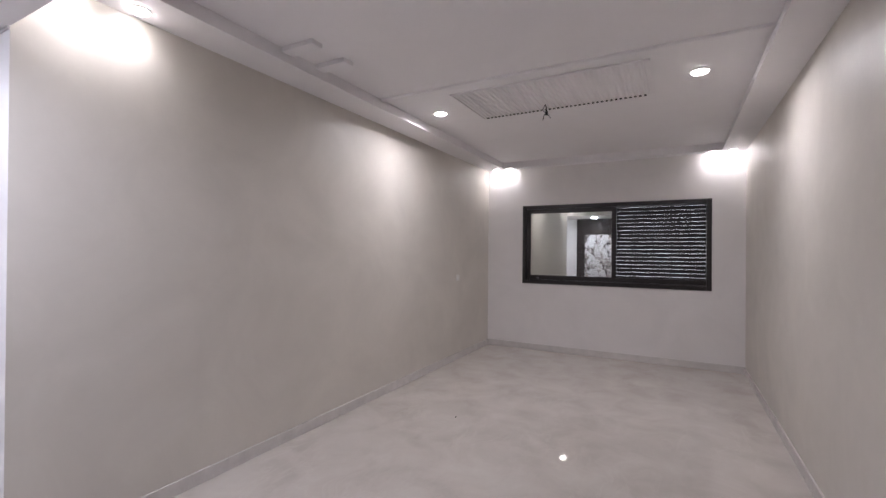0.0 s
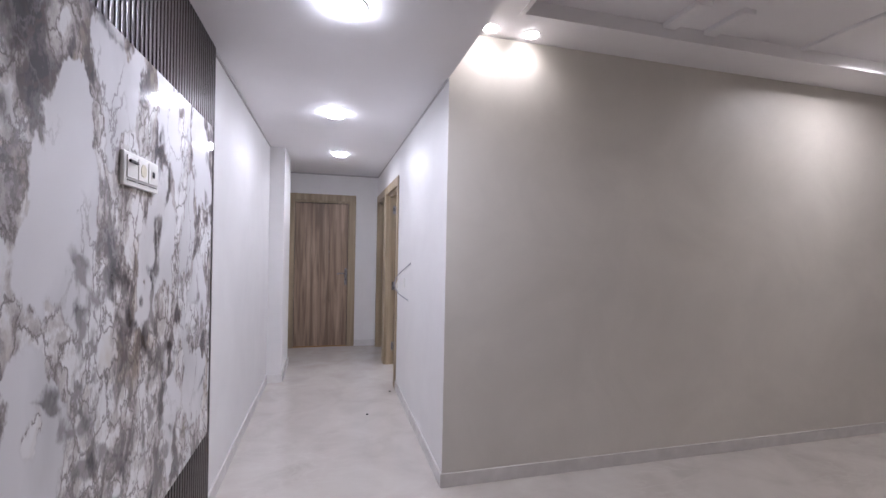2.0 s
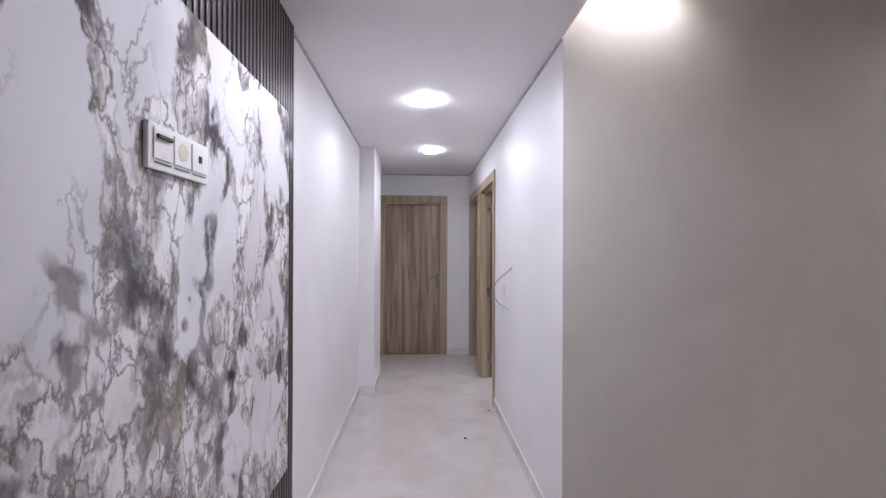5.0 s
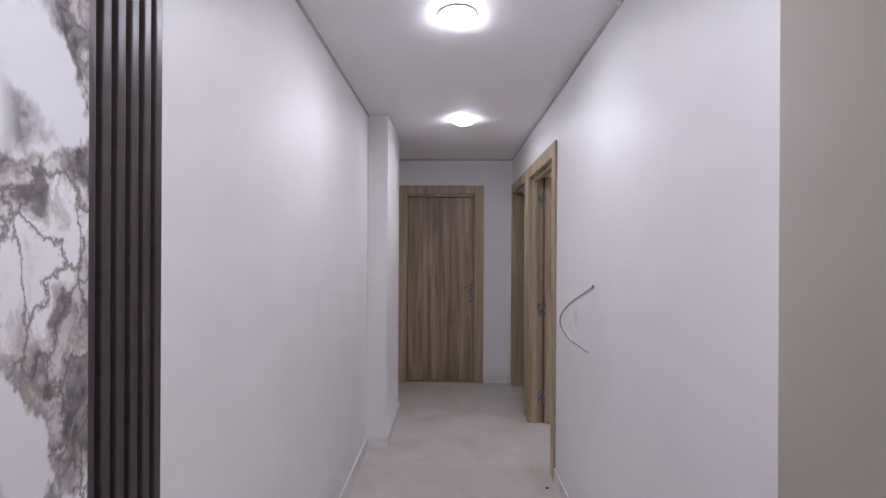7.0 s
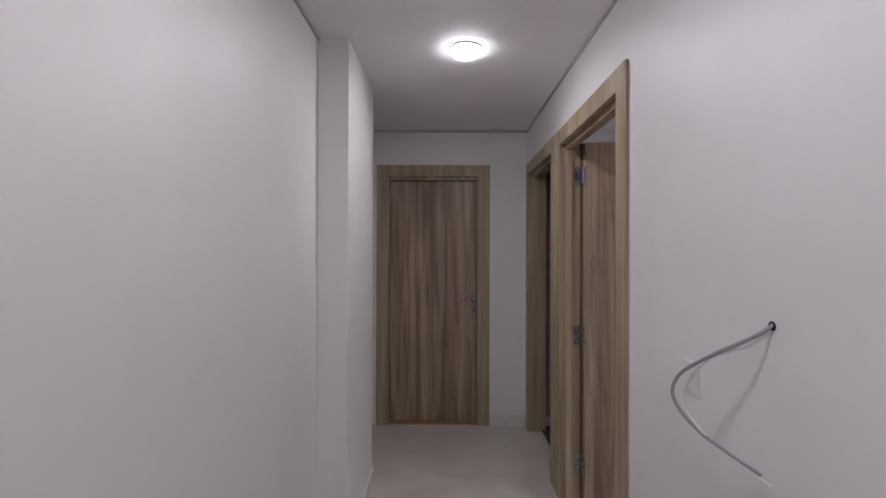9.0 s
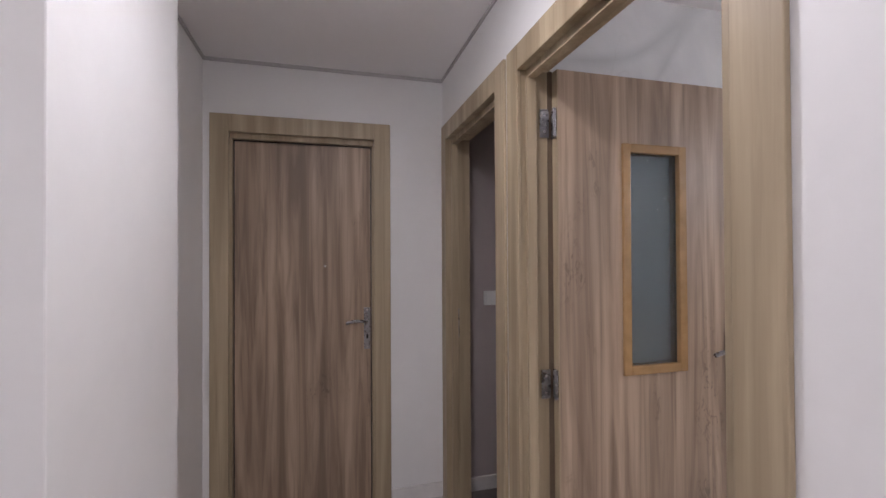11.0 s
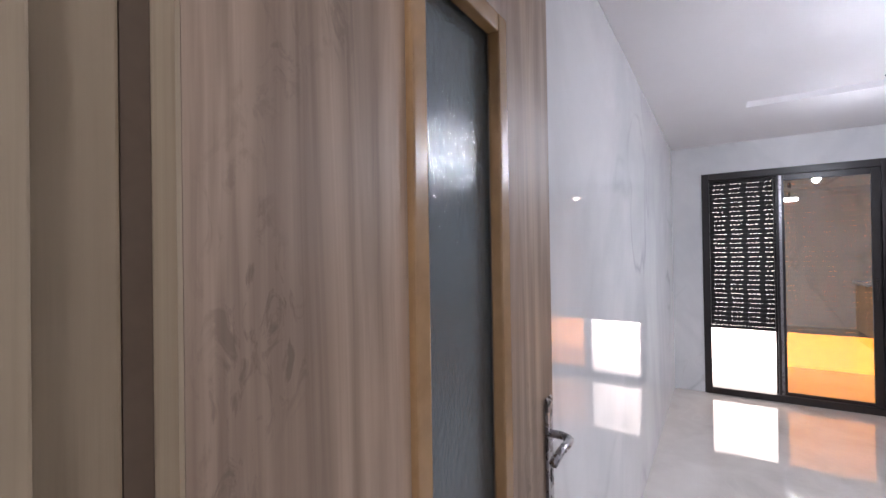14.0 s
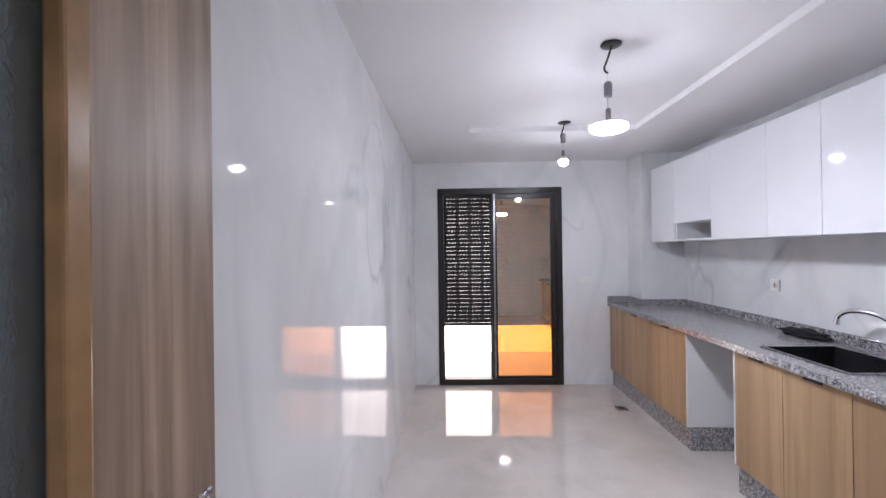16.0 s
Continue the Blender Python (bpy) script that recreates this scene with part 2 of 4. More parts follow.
PALE_SKIRT = plain("pale_skirting_stone", (0.72, 0.70, 0.69), 0.2, grain=9)
OAK = oak("grey_oak_laminate", (0.46, 0.335, 0.24), (0.195, 0.13, 0.09))
FRAME_OAK = oak("pale_oak_frame", (0.44, 0.35, 0.235), (0.25, 0.185, 0.115), scale=0.8, knots=False, bands_by=0.35)
CABINET_OAK = oak("honey_oak_laminate", (0.47, 0.31, 0.17), (0.31, 0.185, 0.095), 0.28, 0.6, knots=False, bands_by=0.4)
HONEY = plain("honey_varnished_wood", (0.36, 0.215, 0.10), 0.22, grain=14, amount=0.15)
SLATS = plain("dark_brown_slats", (0.050, 0.038, 0.037), 0.34, grain=30, amount=0.2)
BACKING = plain("black_backing", (0.012, 0.010, 0.011), 0.7)
ALUMINIUM = plain("black_brown_aluminium", (0.018, 0.014, 0.014), 0.32)
SHUTTER = plain("dark_shutter_slats", (0.010, 0.008, 0.009), 0.6)
STEEL = plain("brushed_steel", (0.30, 0.29, 0.30), 0.28, 1.0)
CHROME = plain("chrome", (0.75, 0.75, 0.77), 0.09, 1.0)
GLOSS = plain("white_gloss_lacquer", (0.83, 0.83, 0.86), 0.06, grain=3, amount=0.015)
MELAMINE = plain("white_melamine", (0.78, 0.78, 0.79), 0.35, amount=0.02)
# brown that paints the shaded gap at the kitchen door's hinges
GAP_SHADE = plain("dark_brown_gap_shade", (0.13, 0.09, 0.06), 0.6)
SINK_BLACK = plain("black_sink", (0.018, 0.018, 0.02), 0.22)
CLOTH_BLACK = plain("black_cloth", (0.008, 0.008, 0.009), 0.95, grain=200)
PLASTIC = plain("white_plastic", (0.78, 0.77, 0.74), 0.3, amount=0.02)
CREAM = plain("cream_plastic", (0.62, 0.58, 0.45), 0.35)
BLACK = plain("black_plastic", (0.012, 0.012, 0.013), 0.4)
RUBBER = plain("grey_wire", (0.30, 0.29, 0.33), 0.5)
# floor colour darkened for the dim side room
DIMMED_FLOOR = plain("dimmed_room_floor", (0.10, 0.085, 0.08), 0.25, grain=6, amount=0.2)
PANE = coated_glass("reflective_window_glass", (0.95, 0.57, 0.12), 0.46)
GREY_PANE = coated_glass("grey_window_glass", (0.55, 0.55, 0.52), 0.60)
OBSCURE = obscure_glass()
GLOW_COOL = glowing("cool_light_diffuser", (0.90, 0.92, 1.0), 52.0)
GLOW_WARM = glowing("warm_light_diffuser", (1.0, 0.93, 0.88), 26.0)
GLOW_BULB = glowing("bulb_glow", (0.90, 0.92, 1.0), 285.0)
# emission that stands in for sunshine on the yard
YARD_GLOW = glowing("yard_daylight_glow", (1.0, 0.84, 0.74), 4.2)
# emission that stands in for outdoor light behind the window shutter
OUTDOOR_GLOW = glowing("pale_outdoor_light", (0.95, 0.93, 0.98), 1.2)


# ---- mesh helpers ----
def cuboid(bm, x0, x1, y0, y1, z0, z1, bevel=0.0):
    made = bmesh.ops.create_cube(bm, size=1, matrix=Matrix.Translation(((x0 + x1) / 2, (y0 + y1) / 2, (z0 + z1) / 2)) @ Matrix.Diagonal((abs(x1 - x0), abs(y1 - y0), abs(z1 - z0), 1)))
    if bevel:
        edges = list({e for v in made["verts"] for e in v.link_edges})
        bmesh.ops.bevel(bm, geom=edges, offset=bevel, segments=2, affect="EDGES", profile=0.6)
    return bm


def block(*box, bevel=0.0):
    return cuboid(bmesh.new(), *box, bevel=bevel)


def rod(bm, a, b, r, r2=None, segments=20):
    a, b = Vector(a), Vector(b)
    turn = (b - a).to_track_quat("Z", "Y").to_matrix().to_4x4()
    bmesh.ops.create_cone(bm, cap_ends=True, segments=segments, radius1=r, radius2=r if r2 is None else r2, depth=(b - a).length, matrix=Matrix.Translation((a + b) / 2) @ turn)
    return bm


def tube(bm, points, r, segments=8, steps=6):
    """A round tube along a smooth line through the points."""
    pts = [Vector(p) for p in points]
    line = []
    for i in range(len(pts) - 1):
        p0, p1, p2, p3 = pts[max(i - 1, 0)], pts[i], pts[i + 1], pts[min(i + 2, len(pts) - 1)]
        for k in range(steps):
            t = k / steps
            line.append(0.5 * (2 * p1 + (p2 - p0) * t + (2 * p0 - 5 * p1 + 4 * p2 - p3) * t * t + (3 * p1 - p0 - 3 * p2 + p3) * t ** 3))
    line.append(pts[-1])
    rings = []
    for i, p in enumerate(line):
        way = (line[min(i + 1, len(line) - 1)] - line[max(i - 1, 0)]).normalized()
        side = way.orthogonal().normalized() if i == 0 else (side - way * side.dot(way)).normalized()
        up = way.cross(side)
        rings.append([bm.verts.new(p + r * (math.cos(a) * side + math.sin(a) * up)) for a in (2 * math.pi * k / segments for k in range(segments))])
    for a, b in zip(rings, rings[1:]):
        for k in range(segments):
            bm.faces.new((a[k], a[(k + 1) % segments], b[(k + 1) % segments], b[k]))
    bm.faces.new(rings[0][::-1])
    bm.faces.new(rings[-1])
    return bm


def disc_profile(bm, centre, profile, segments=32):
    """A turned shape from (radius, height) pairs about an upright axis."""
    rings = []
    for r, h in profile:
        rings.append([bm.verts.new((centre[0] + r * math.cos(2 * math.pi * k / segments), centre[1] + r * math.sin(2 * math.pi * k / segments), centre[2] + h)) for k in range(segments)])
    for a, b in zip(rings, rings[1:]):
        for k in range(segments):
            bm.faces.new((a[k], a[(k + 1) % segments], b[(k + 1) % segments], b[k]))
    bm.faces.new(rings[0][::-1])
    bm.faces.new(rings[-1])
    return bm


def mesh_of(name, bm, materials, origin=(0, 0, 0), smooth=False):
    bmesh.ops.translate(bm, verts=bm.verts, vec=-Vector(origin))
    bmesh.ops.recalc_face_normals(bm, faces=bm.faces)
    me = bpy.data.meshes.new(name)
    bm.to_mesh(me)
    bm.free()
    for m in materials:
        me.materials.append(m)
    if smooth:
        for p in me.polygons:
            p.use_smooth = True
    return me


ORIGIN = {}


def thing(name, base, label, category, group=""):
    ob = tagged(new(name), label, category, group)
    ob.location = base
    ob.empty_display_size = 0.1
    ORIGIN[ob] = Vector(base)
    return ob


def part(name, bm, material, parent, label="", smooth=False):
    ob = new(name, mesh_of(name, bm, [material], ORIGIN[parent], smooth))
    ob.parent = parent
    ORIGIN[ob] = ORIGIN[parent]
    return tagged(ob, label) if label else ob


def structure(name, bm, material, label, facing=(), smooth=False):
    """A piece of the setting. facing: other materials for faces with a given normal."""
    bmesh.ops.recalc_face_normals(bm, faces=bm.faces)
    for i, (way, _) in enumerate(facing):
        for f in bm.faces:
            f.normal_update()
            if f.normal.dot(Vector(way)) > 0.9:
                f.material_index = i + 1
    ob = new(name, mesh_of(name, bm, [material] + [m for _, m in facing], (0, 0, 0), smooth))
    ORIGIN[ob] = Vector((0, 0, 0))
    return tagged(ob, label, name.split("_")[0], kind="structure")


# ---- floors, walls, ceilings ----
structure("floor", block(-1.40, 5.70, -3.45, 3.93, -0.12, 0.0), STONE, "polished cream marble-look stone floor, glossy")
# thin dark sheet over the stone carries the side room's dimness
structure("floor_room", block(0.10, 1.8, 2.902, 3.78, 0.0, 0.004), DIMMED_FLOOR, "floor of the small side room, its dimness put into a dark brown colour")

structure("wall_living_north", block(0.0, 5.70, 0.0, 0.08, 0, 2.85), BEIGE, "beige textured plaster wall of the living room", [((0, 1, 0), TILE), ((-1, 0, 0), WHITE_WALL)])
structure("wall_living_south", block(-1.40, 5.70, -3.45, -3.31, 0, 2.85), BEIGE, "beige textured plaster wall")
bm = bmesh.new()
cuboid(bm, 5.517, 5.70, -3.31, -2.962, 0, 2.85)
cuboid(bm, 5.517, 5.70, -0.555, 0.0, 0, 2.85)
cuboid(bm, 5.517, 5.70, -2.962, -0.555, 0, 0.972)
cuboid(bm, 5.517, 5.70, -2.962, -0.555, 2.117, 2.85)
structure("wall_living_window", bm, PALE, "pale off-white plaster wall around the wide window")
structure("wall_hall_left", block(-1.40, -1.26, -3.31, 3.79, 0, 2.6), WHITE_WALL, "white satin painted corridor wall")
structure("wall_pier", block(-1.26, -1.115, 2.25, 2.93, 0, 2.405, bevel=0.004), WHITE_WALL, "white painted pier standing out of the corridor wall")
bm = bmesh.new()
cuboid(bm, -1.40, -1.175, 3.79, 3.93, 0, 2.6)
cuboid(bm, -0.36, 0.065, 3.79, 3.93, 0, 2.6)
cuboid(bm, -1.175, -0.36, 3.79, 3.93, 2.06, 2.6)
structure("wall_hall_end", bm, WHITE_WALL, "white painted end wall of the corridor")
bm = bmesh.new()
for y0, y1, z0, z1 in ((0.08, 1.875, 0, 2.6), (2.745, 2.895, 0, 2.6), (3.715, 3.79, 0, 2.6), (1.875, 2.745, 2.06, 2.6), (2.895, 3.715, 2.06, 2.6)):
    cuboid(bm, 0.0, 0.13, y0, y1, z0, z1)
structure("wall_hall_right", bm, WHITE_WALL, "white satin painted corridor wall with two doorways", [((1, 0, 0), TILE)])
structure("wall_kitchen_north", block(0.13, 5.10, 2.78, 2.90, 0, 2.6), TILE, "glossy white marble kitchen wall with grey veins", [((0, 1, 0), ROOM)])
bm = bmesh.new()
cuboid(bm, 4.90, 5.10, 0.08, 1.195, 0, 2.6)
cuboid(bm, 4.90, 5.10, 2.522, 2.78, 0, 2.6)
cuboid(bm, 4.90, 5.10, 1.195, 2.522, 2.11, 2.6)
structure("wall_kitchen_back", bm, TILE, "glossy white marble wall around the balcony door")
structure("wall_kitchen_column", block(4.57, 4.90, 0.08, 0.50, 0, 2.395, bevel=0.003), TILE, "marble clad column in the kitchen corner")
structure("wall_room_north", block(0.065, 1.8, 3.79, 3.93, 0, 2.6), ROOM, "grey-brown plaster wall of the side room, dimness put into its colour")
structure("wall_room_east", block(1.8, 1.9, 2.90, 3.93, 0, 2.6), ROOM, "grey-brown plaster wall of the side room, darkened in its colour")
structure("ceiling_hall", block(-1.40, 0.0, -3.31, 3.79, 2.405, 2.85), CEILING, "flat white corridor ceiling")
structure("ceiling_room", block(0.13, 1.8, 2.90, 3.79, 2.405, 2.6), CEILING, "white ceiling of the side room")
bm = bmesh.new()
cuboid(bm, 0.13, 4.90, 2.21, 2.78, 2.388, 2.6)
cuboid(bm, 0.13, 4.90, 0.08, 0.89, 2.388, 2.6)
cuboid(bm, 0.13, 0.60, 0.89, 2.21, 2.388, 2.6)
cuboid(bm, 3.72, 4.90, 0.89, 2.21, 2.388, 2.6)
cuboid(bm, 0.60, 3.72, 0.89, 2.21, 2.428, 2.6)
structure("ceiling_kitchen", bm, CEILING, "white kitchen ceiling with a shallow raised tray")
bm = bmesh.new()
IX0, IX1, IY0, IY1 = 0.32, 5.35, -3.07, -0.29
for x0, x1, y0, y1 in ((0.0, IX0, -3.31, 0.0), (IX1, 5.517, -3.31, 0.0), (IX0, IX1, IY1, 0.0), (IX0, IX1, -3.31, IY0)):
    cuboid(bm, x0, x1, y0, y1, 2.678, 2.85)
cuboid(bm, IX0, IX1, IY0, IY1, 2.760, 2.85)
# narrow lip along the soffit's edge
for x0, x1, y0, y1 in ((IX0 - 0.008, IX1 + 0.008, IY1 - 0.014, IY1 + 0.008), (IX0 - 0.008, IX1 + 0.008, IY0 - 0.008, IY0 + 0.014), (IX0 - 0.008, IX0 + 0.014, IY0 + 0.014, IY1 - 0.014), (IX1 - 0.014, IX1 + 0.008, IY0 + 0.014, IY1 - 0.014)):
    cuboid(bm, x0, x1, y0, y1, 2.670, 2.693)
# plaster bars on the tray
cuboid(bm, 2.294, 2.346, IY0 + 0.002, IY1 - 0.002, 2.739, 2.765, bevel=0.01)
cuboid(bm, 1.221, 1.313, -0.56, IY1 - 0.002, 2.729, 2.765, bevel=0.008)
cuboid(bm, 1.519, 1.611, -0.56, IY1 - 0.002, 2.729, 2.765, bevel=0.008)
structure("ceiling_living", bm, CEILING, "white plaster tray ceiling with lowered border")

# grey strip that paints the shadow gap between walls and ceiling
SHADOW_GAP = plain("grey_shadow_gap", (0.46, 0.44, 0.44), 0.7)
bm = bmesh.new()
cuboid(bm, -1.259, -0.001, 3.778, 3.7895, 2.388, 2.4045)
cuboid(bm, -0.009, -0.0005, 0.0, 3.778, 2.391, 2.4045)
cuboid(bm, -1.2595, -1.251, 0.0, 2.249, 2.391, 2.4045)
cuboid(bm, -1.2595, -1.249, 2.931, 3.778, 2.391, 2.4045)
structure("trim_ceiling", bm, SHADOW_GAP, "thin grey strip painting the shadow gap under the corridor ceiling")

# skirting
def skirting(name, *boxes, material=SKIRT):
    bm = bmesh.new()
    for b in boxes:
        cuboid(bm, *b, 0.0, 0.082, bevel=0.003)
    return structure(name, bm, material, "low pale stone skirting along the wall")


skirting("baseboard_living_north", (-0.012, 5.517, -0.012, -0.0005))
skirting("baseboard_window", (5.505, 5.5165, -3.30, -0.013))
skirting("baseboard_south", (0.0, 5.504, -3.3095, -3.298))
skirting("baseboard_hall_right", (-0.012, -0.0005, 0.0, 1.823), material=PALE_SKIRT)
skirting("baseboard_hall_left", (-1.2595, -1.248, 0.0, 2.249), material=PALE_SKIRT)
skirting("baseboard_pier", (-1.26, -1.103, 2.238, 2.2495), (-1.1145, -1.103, 2.25, 2.94), material=PALE_SKIRT)
skirting("baseboard_end", (-0.305, -0.013, 3.778, 3.7895), material=PALE_SKIRT)
skirting("baseboard_room", (0.135, 1.79, 3.776, 3.7895))

# ---- doors of the corridor ----
def casing(owner, axis, a0, a1, face, depth, width=0.09, top=2.12, inner=2.005):
    """Pale oak casing and lining. axis 'x': opening along x in a wall that faces -y; 'y': along y in a wall that faces -x."""
    def put(name, u0, u1, v0, v1, z0, z1, bevel=0.003):
        box = (u0, u1, v0, v1) if axis == "x" else (v0, v1, u0, u1)
        part(name, block(*box, z0, z1, bevel=bevel), FRAME_OAK, owner)
    put("casing", a0, a0 + width, face - 0.014, face - 0.001, 0, top)
    put("casing", a1 - width, a1, face - 0.014, face - 0.001, 0, top)
    put("casing", a0 + width, a1 - width, face - 0.0135, face - 0.001, top - width, top)
    t = width - 0.022
    put("jamb", a0 + t, a0 + width - 0.004, face - 0.0005, face + depth, 0, top - width + 0.02)
    put("jamb", a1 - width + 0.004, a1 - t, face - 0.0005, face + depth, 0, top - width + 0.02)
    put("head", a0 + width - 0.003, a1 - width + 0.003, face - 0.0005, face + depth, top - width + 0.002, top - width + 0.022)
    put("stop", a0 + width - 0.004, a0 + width + 0.010, face + 0.02, face + 0.055, 0, top - width - 0.026, 0.002)
    put("stop", a1 - width - 0.010, a1 - width + 0.004, face + 0.02, face + 0.055, 0, top - width - 0.026, 0.002)
    put("stop", a0 + width, a1 - width, face + 0.021, face + 0.054, top - width - 0.026, top - width + 0.003, 0.002)


def lever_handle(owner, at, along, out, z):
    """Steel plate with a curved lever and a keyhole. along: towards the hinges; out: away from the leaf."""
    a, o, up = Vector(along), Vector(out), Vector((0, 0, 1))
    c = Vector((*at, z))

    def slab(name, w, h, t, centre, material):
        bm = bmesh.new()
        bmesh.ops.create_cube(bm, size=1)
        bmesh.ops.scale(bm, verts=bm.verts, vec=(w, t, h))
        bmesh.ops.bevel(bm, geom=bm.edges[:], offset=min(w, t, h) * 0.3, segments=2, affect="EDGES")
        m = Matrix((a, o, up)).transposed().to_4x4()
        bmesh.ops.transform(bm, verts=bm.verts, matrix=Matrix.Translation(centre) @ m)
        return part(name, bm, material, owner)
    plate = slab("handle_plate", 0.036, 0.235, 0.006, c + o * 0.003 - up * 0.01, STEEL)
    tagged(plate, "brushed steel handle plate")
    slab("keyhole", 0.009, 0.026, 0.003, c + o * 0.0062 - up * 0.055, BLACK)
    for dz in (0.095, -0.115):
        part("screw", rod(bmesh.new(), c + o * 0.005 + up * dz, c + o * 0.008 + up * dz, 0.0045, segments=10), CHROME, owner)
    p = c + up * 0.032
    bm = tube(bmesh.new(), [p + o * 0.004, p + o * 0.03, p + o * 0.048 + a * 0.01, p + o * 0.055 + a * 0.04 + up * 0.006, p + o * 0.054 + a * 0.08 + up * 0.006, p + o * 0.050 + a * 0.118 - up * 0.004], 0.0085, 10)
    part("lever", bm, STEEL, owner, "curved steel lever", True)


end_door = thing("door_end", (-0.767, 3.80, 0), "closed grey-brown oak laminate door in a pale oak frame", "door")
tagged(end_door, kind="structure")
casing(end_door, "x", -1.227, -0.307, 3.79, 0.13)
part("door_leaf", block(-1.136, -0.398, 3.850, 3.890, 0.008, 2.018, bevel=0.002), OAK, end_door, "grey-brown oak grain door leaf")
lever_handle(end_door, (-0.432, 3.850), (-1, 0, 0), (0, -1, 0), 0.985)
part("peephole", rod(bmesh.new(), (-0.66, 3.846, 1.33), (-0.66, 3.853, 1.33), 0.006, segments=12), CHROME, end_door)
# black strips draw the dark shadow line round the closed leaf
for b in ((-1.1265, -1.1225, 0.008, 2.0035), (-0.4115, -0.4075, 0.008, 2.0035), (-1.1225, -0.4115, 1.9985, 2.0035)):
    part("gap_shade", block(b[0], b[1], 3.8455, 3.8495, b[2], b[3]), BLACK, end_door)
part("threshold", block(-1.138, -0.397, 3.80, 3.86, 0.0, 0.006), HONEY, end_door)

side_frame = thing("door_side_room", (0.0, 3.31, 0), "open doorway with pale oak frame into a dark room", "doorway")
tagged(side_frame, kind="structure")
casing(side_frame, "y", 2.85, 3.765, 0.0, 0.13)
part("strike_plate", block(0.035, 0.06, 3.668, 3.6722, 0.93, 1.09, bevel=0.001), STEEL, side_frame, "steel strike plate")
part("latch_hole", block(0.042, 0.053, 3.6665, 3.6682, 0.97, 1.0), BLACK, side_frame)

kitchen_door = thing("door_kitchen", (0.13, 2.72, 0), "open oak laminate kitchen door with an obscure glass panel", "door")
tagged(kitchen_door, kind="structure")
casing(kitchen_door, "y", 1.825, 2.82, 0.0, 0.104)
# added strip, coloured as the shade between jamb and leaf
part("gap_shade", block(0.1045, 0.1235, 2.7355, 2.7445, 0.0, 2.04), GAP_SHADE, kitchen_door, "dark brown strip painting the shaded gap beside the leaf")
part("rebate", block(0.022, 0.1035, 1.9125, 1.960, 0, 2.05, bevel=0.003), FRAME_OAK, kitchen_door)
LX0, LX1, LY0, LY1 = 0.128, 0.892, 2.702, 2.742
GX0, GX1, GZ0, GZ1 = 0.402, 0.638, 0.972, 1.772
bm = bmesh.new()
cuboid(bm, LX0, GX0, LY0, LY1, 0.01, 2.035)
cuboid(bm, GX1, LX1, LY0, LY1, 0.01, 2.035)
cuboid(bm, GX0, GX1, LY0, LY1, 0.01, GZ0)
cuboid(bm, GX0, GX1, LY0, LY1, GZ1, 2.035)
leaf = part("door_leaf", bm, OAK, kitchen_door, "pinkish grey oak grain leaf standing open")
part("leaf_edge", block(LX0 - 0.004, LX0 - 0.0005, LY0, LY1, 0.01, 2.035), FRAME_OAK, leaf)
part("glass", block(GX0, GX1, 2.719, 2.725, GZ0, GZ1), OBSCURE, leaf, "rippled obscure glass panel")
for y0, y1 in ((2.692, 2.714), (2.730, 2.750)):
    part("bead", block(GX0 - 0.020, GX0 + 0.012, y0, y1, GZ0 - 0.02, GZ1 + 0.02, bevel=0.004), HONEY, leaf, "honey varnished glazing bead")
    part("bead", block(GX1 - 0.012, GX1 + 0.020, y0, y1, GZ0 - 0.02, GZ1 + 0.02, bevel=0.004), HONEY, leaf, "honey varnished glazing bead")
    part("bead", block(GX0 + 0.012, GX1 - 0.012, y0 + 0.0005, y1, GZ0 - 0.02, GZ0 + 0.012, bevel=0.004), HONEY, leaf, "honey varnished glazing bead")
    part("bead", block(GX0 + 0.012, GX1 - 0.012, y0 + 0.0005, y1, GZ1 - 0.012, GZ1 + 0.02, bevel=0.004), HONEY, leaf, "honey varnished glazing bead")
lever_handle(kitchen_door, (0.858, LY0), (-1, 0, 0), (0, -1, 0), 0.985)
for z in (1.85, 0.94, 0.22):
    hinge = part("hinge", block(0.070, 0.104, 2.7245, 2.7275, z - 0.05, z + 0.05, bevel=0.001), STEEL, kitchen_door, "steel butt hinge")
    part("knuckle", rod(bmesh.new(), (0.114, 2.705, z - 0.05), (0.114, 2.705, z + 0.05), 0.0065, segments=12), STEEL, hinge, smooth=False)
    part("hinge_leaf", block(0.1195, 0.1235, 2.706, 2.7345, z - 0.05, z + 0.05), STEEL, hinge)
    for dz in (-0.03, 0.03):
        part("screw", rod(bmesh.new(), (0.086, 2.7225, z + dz), (0.086, 2.725, z + dz), 0.005, segments=8), CHROME, hinge)

# ---- slatted feature wall with marble slabs ----
feature = thing("feature_panel", (-1.25, -1.2, 0), "dark brown slatted wall panel behind veined marble slabs", "wall panel")
part("backing", block(-1.2595, -1.252, -2.75, -0.012, 0.0, 2.404), BACKING, feature)
PITCH = 0.0325


def slat_mesh(name, length):
    bm = block(-0.0075, 0.0065, -0.0105, 0.0105, 0, length, bevel=0.003)
    return mesh_of(name, bm, [SLATS])


SLAT_FULL, SLAT_TOP, SLAT_LOW = slat_mesh("slat_full", 2.40), slat_mesh("slat_top", 0.47), slat_mesh("slat_low", 0.53)
y = -0.028
while y > -2.74:
    inside = -1.87 < y < -0.255
    for me, z in (((SLAT_TOP, 1.934), (SLAT_LOW, 0.002)) if inside else ((SLAT_FULL, 0.002),)):
        s = new("slat", me)
        s.parent = feature
        s.location = Vector((-1.2442, y, z)) - ORIGIN[feature]
    y -= PITCH
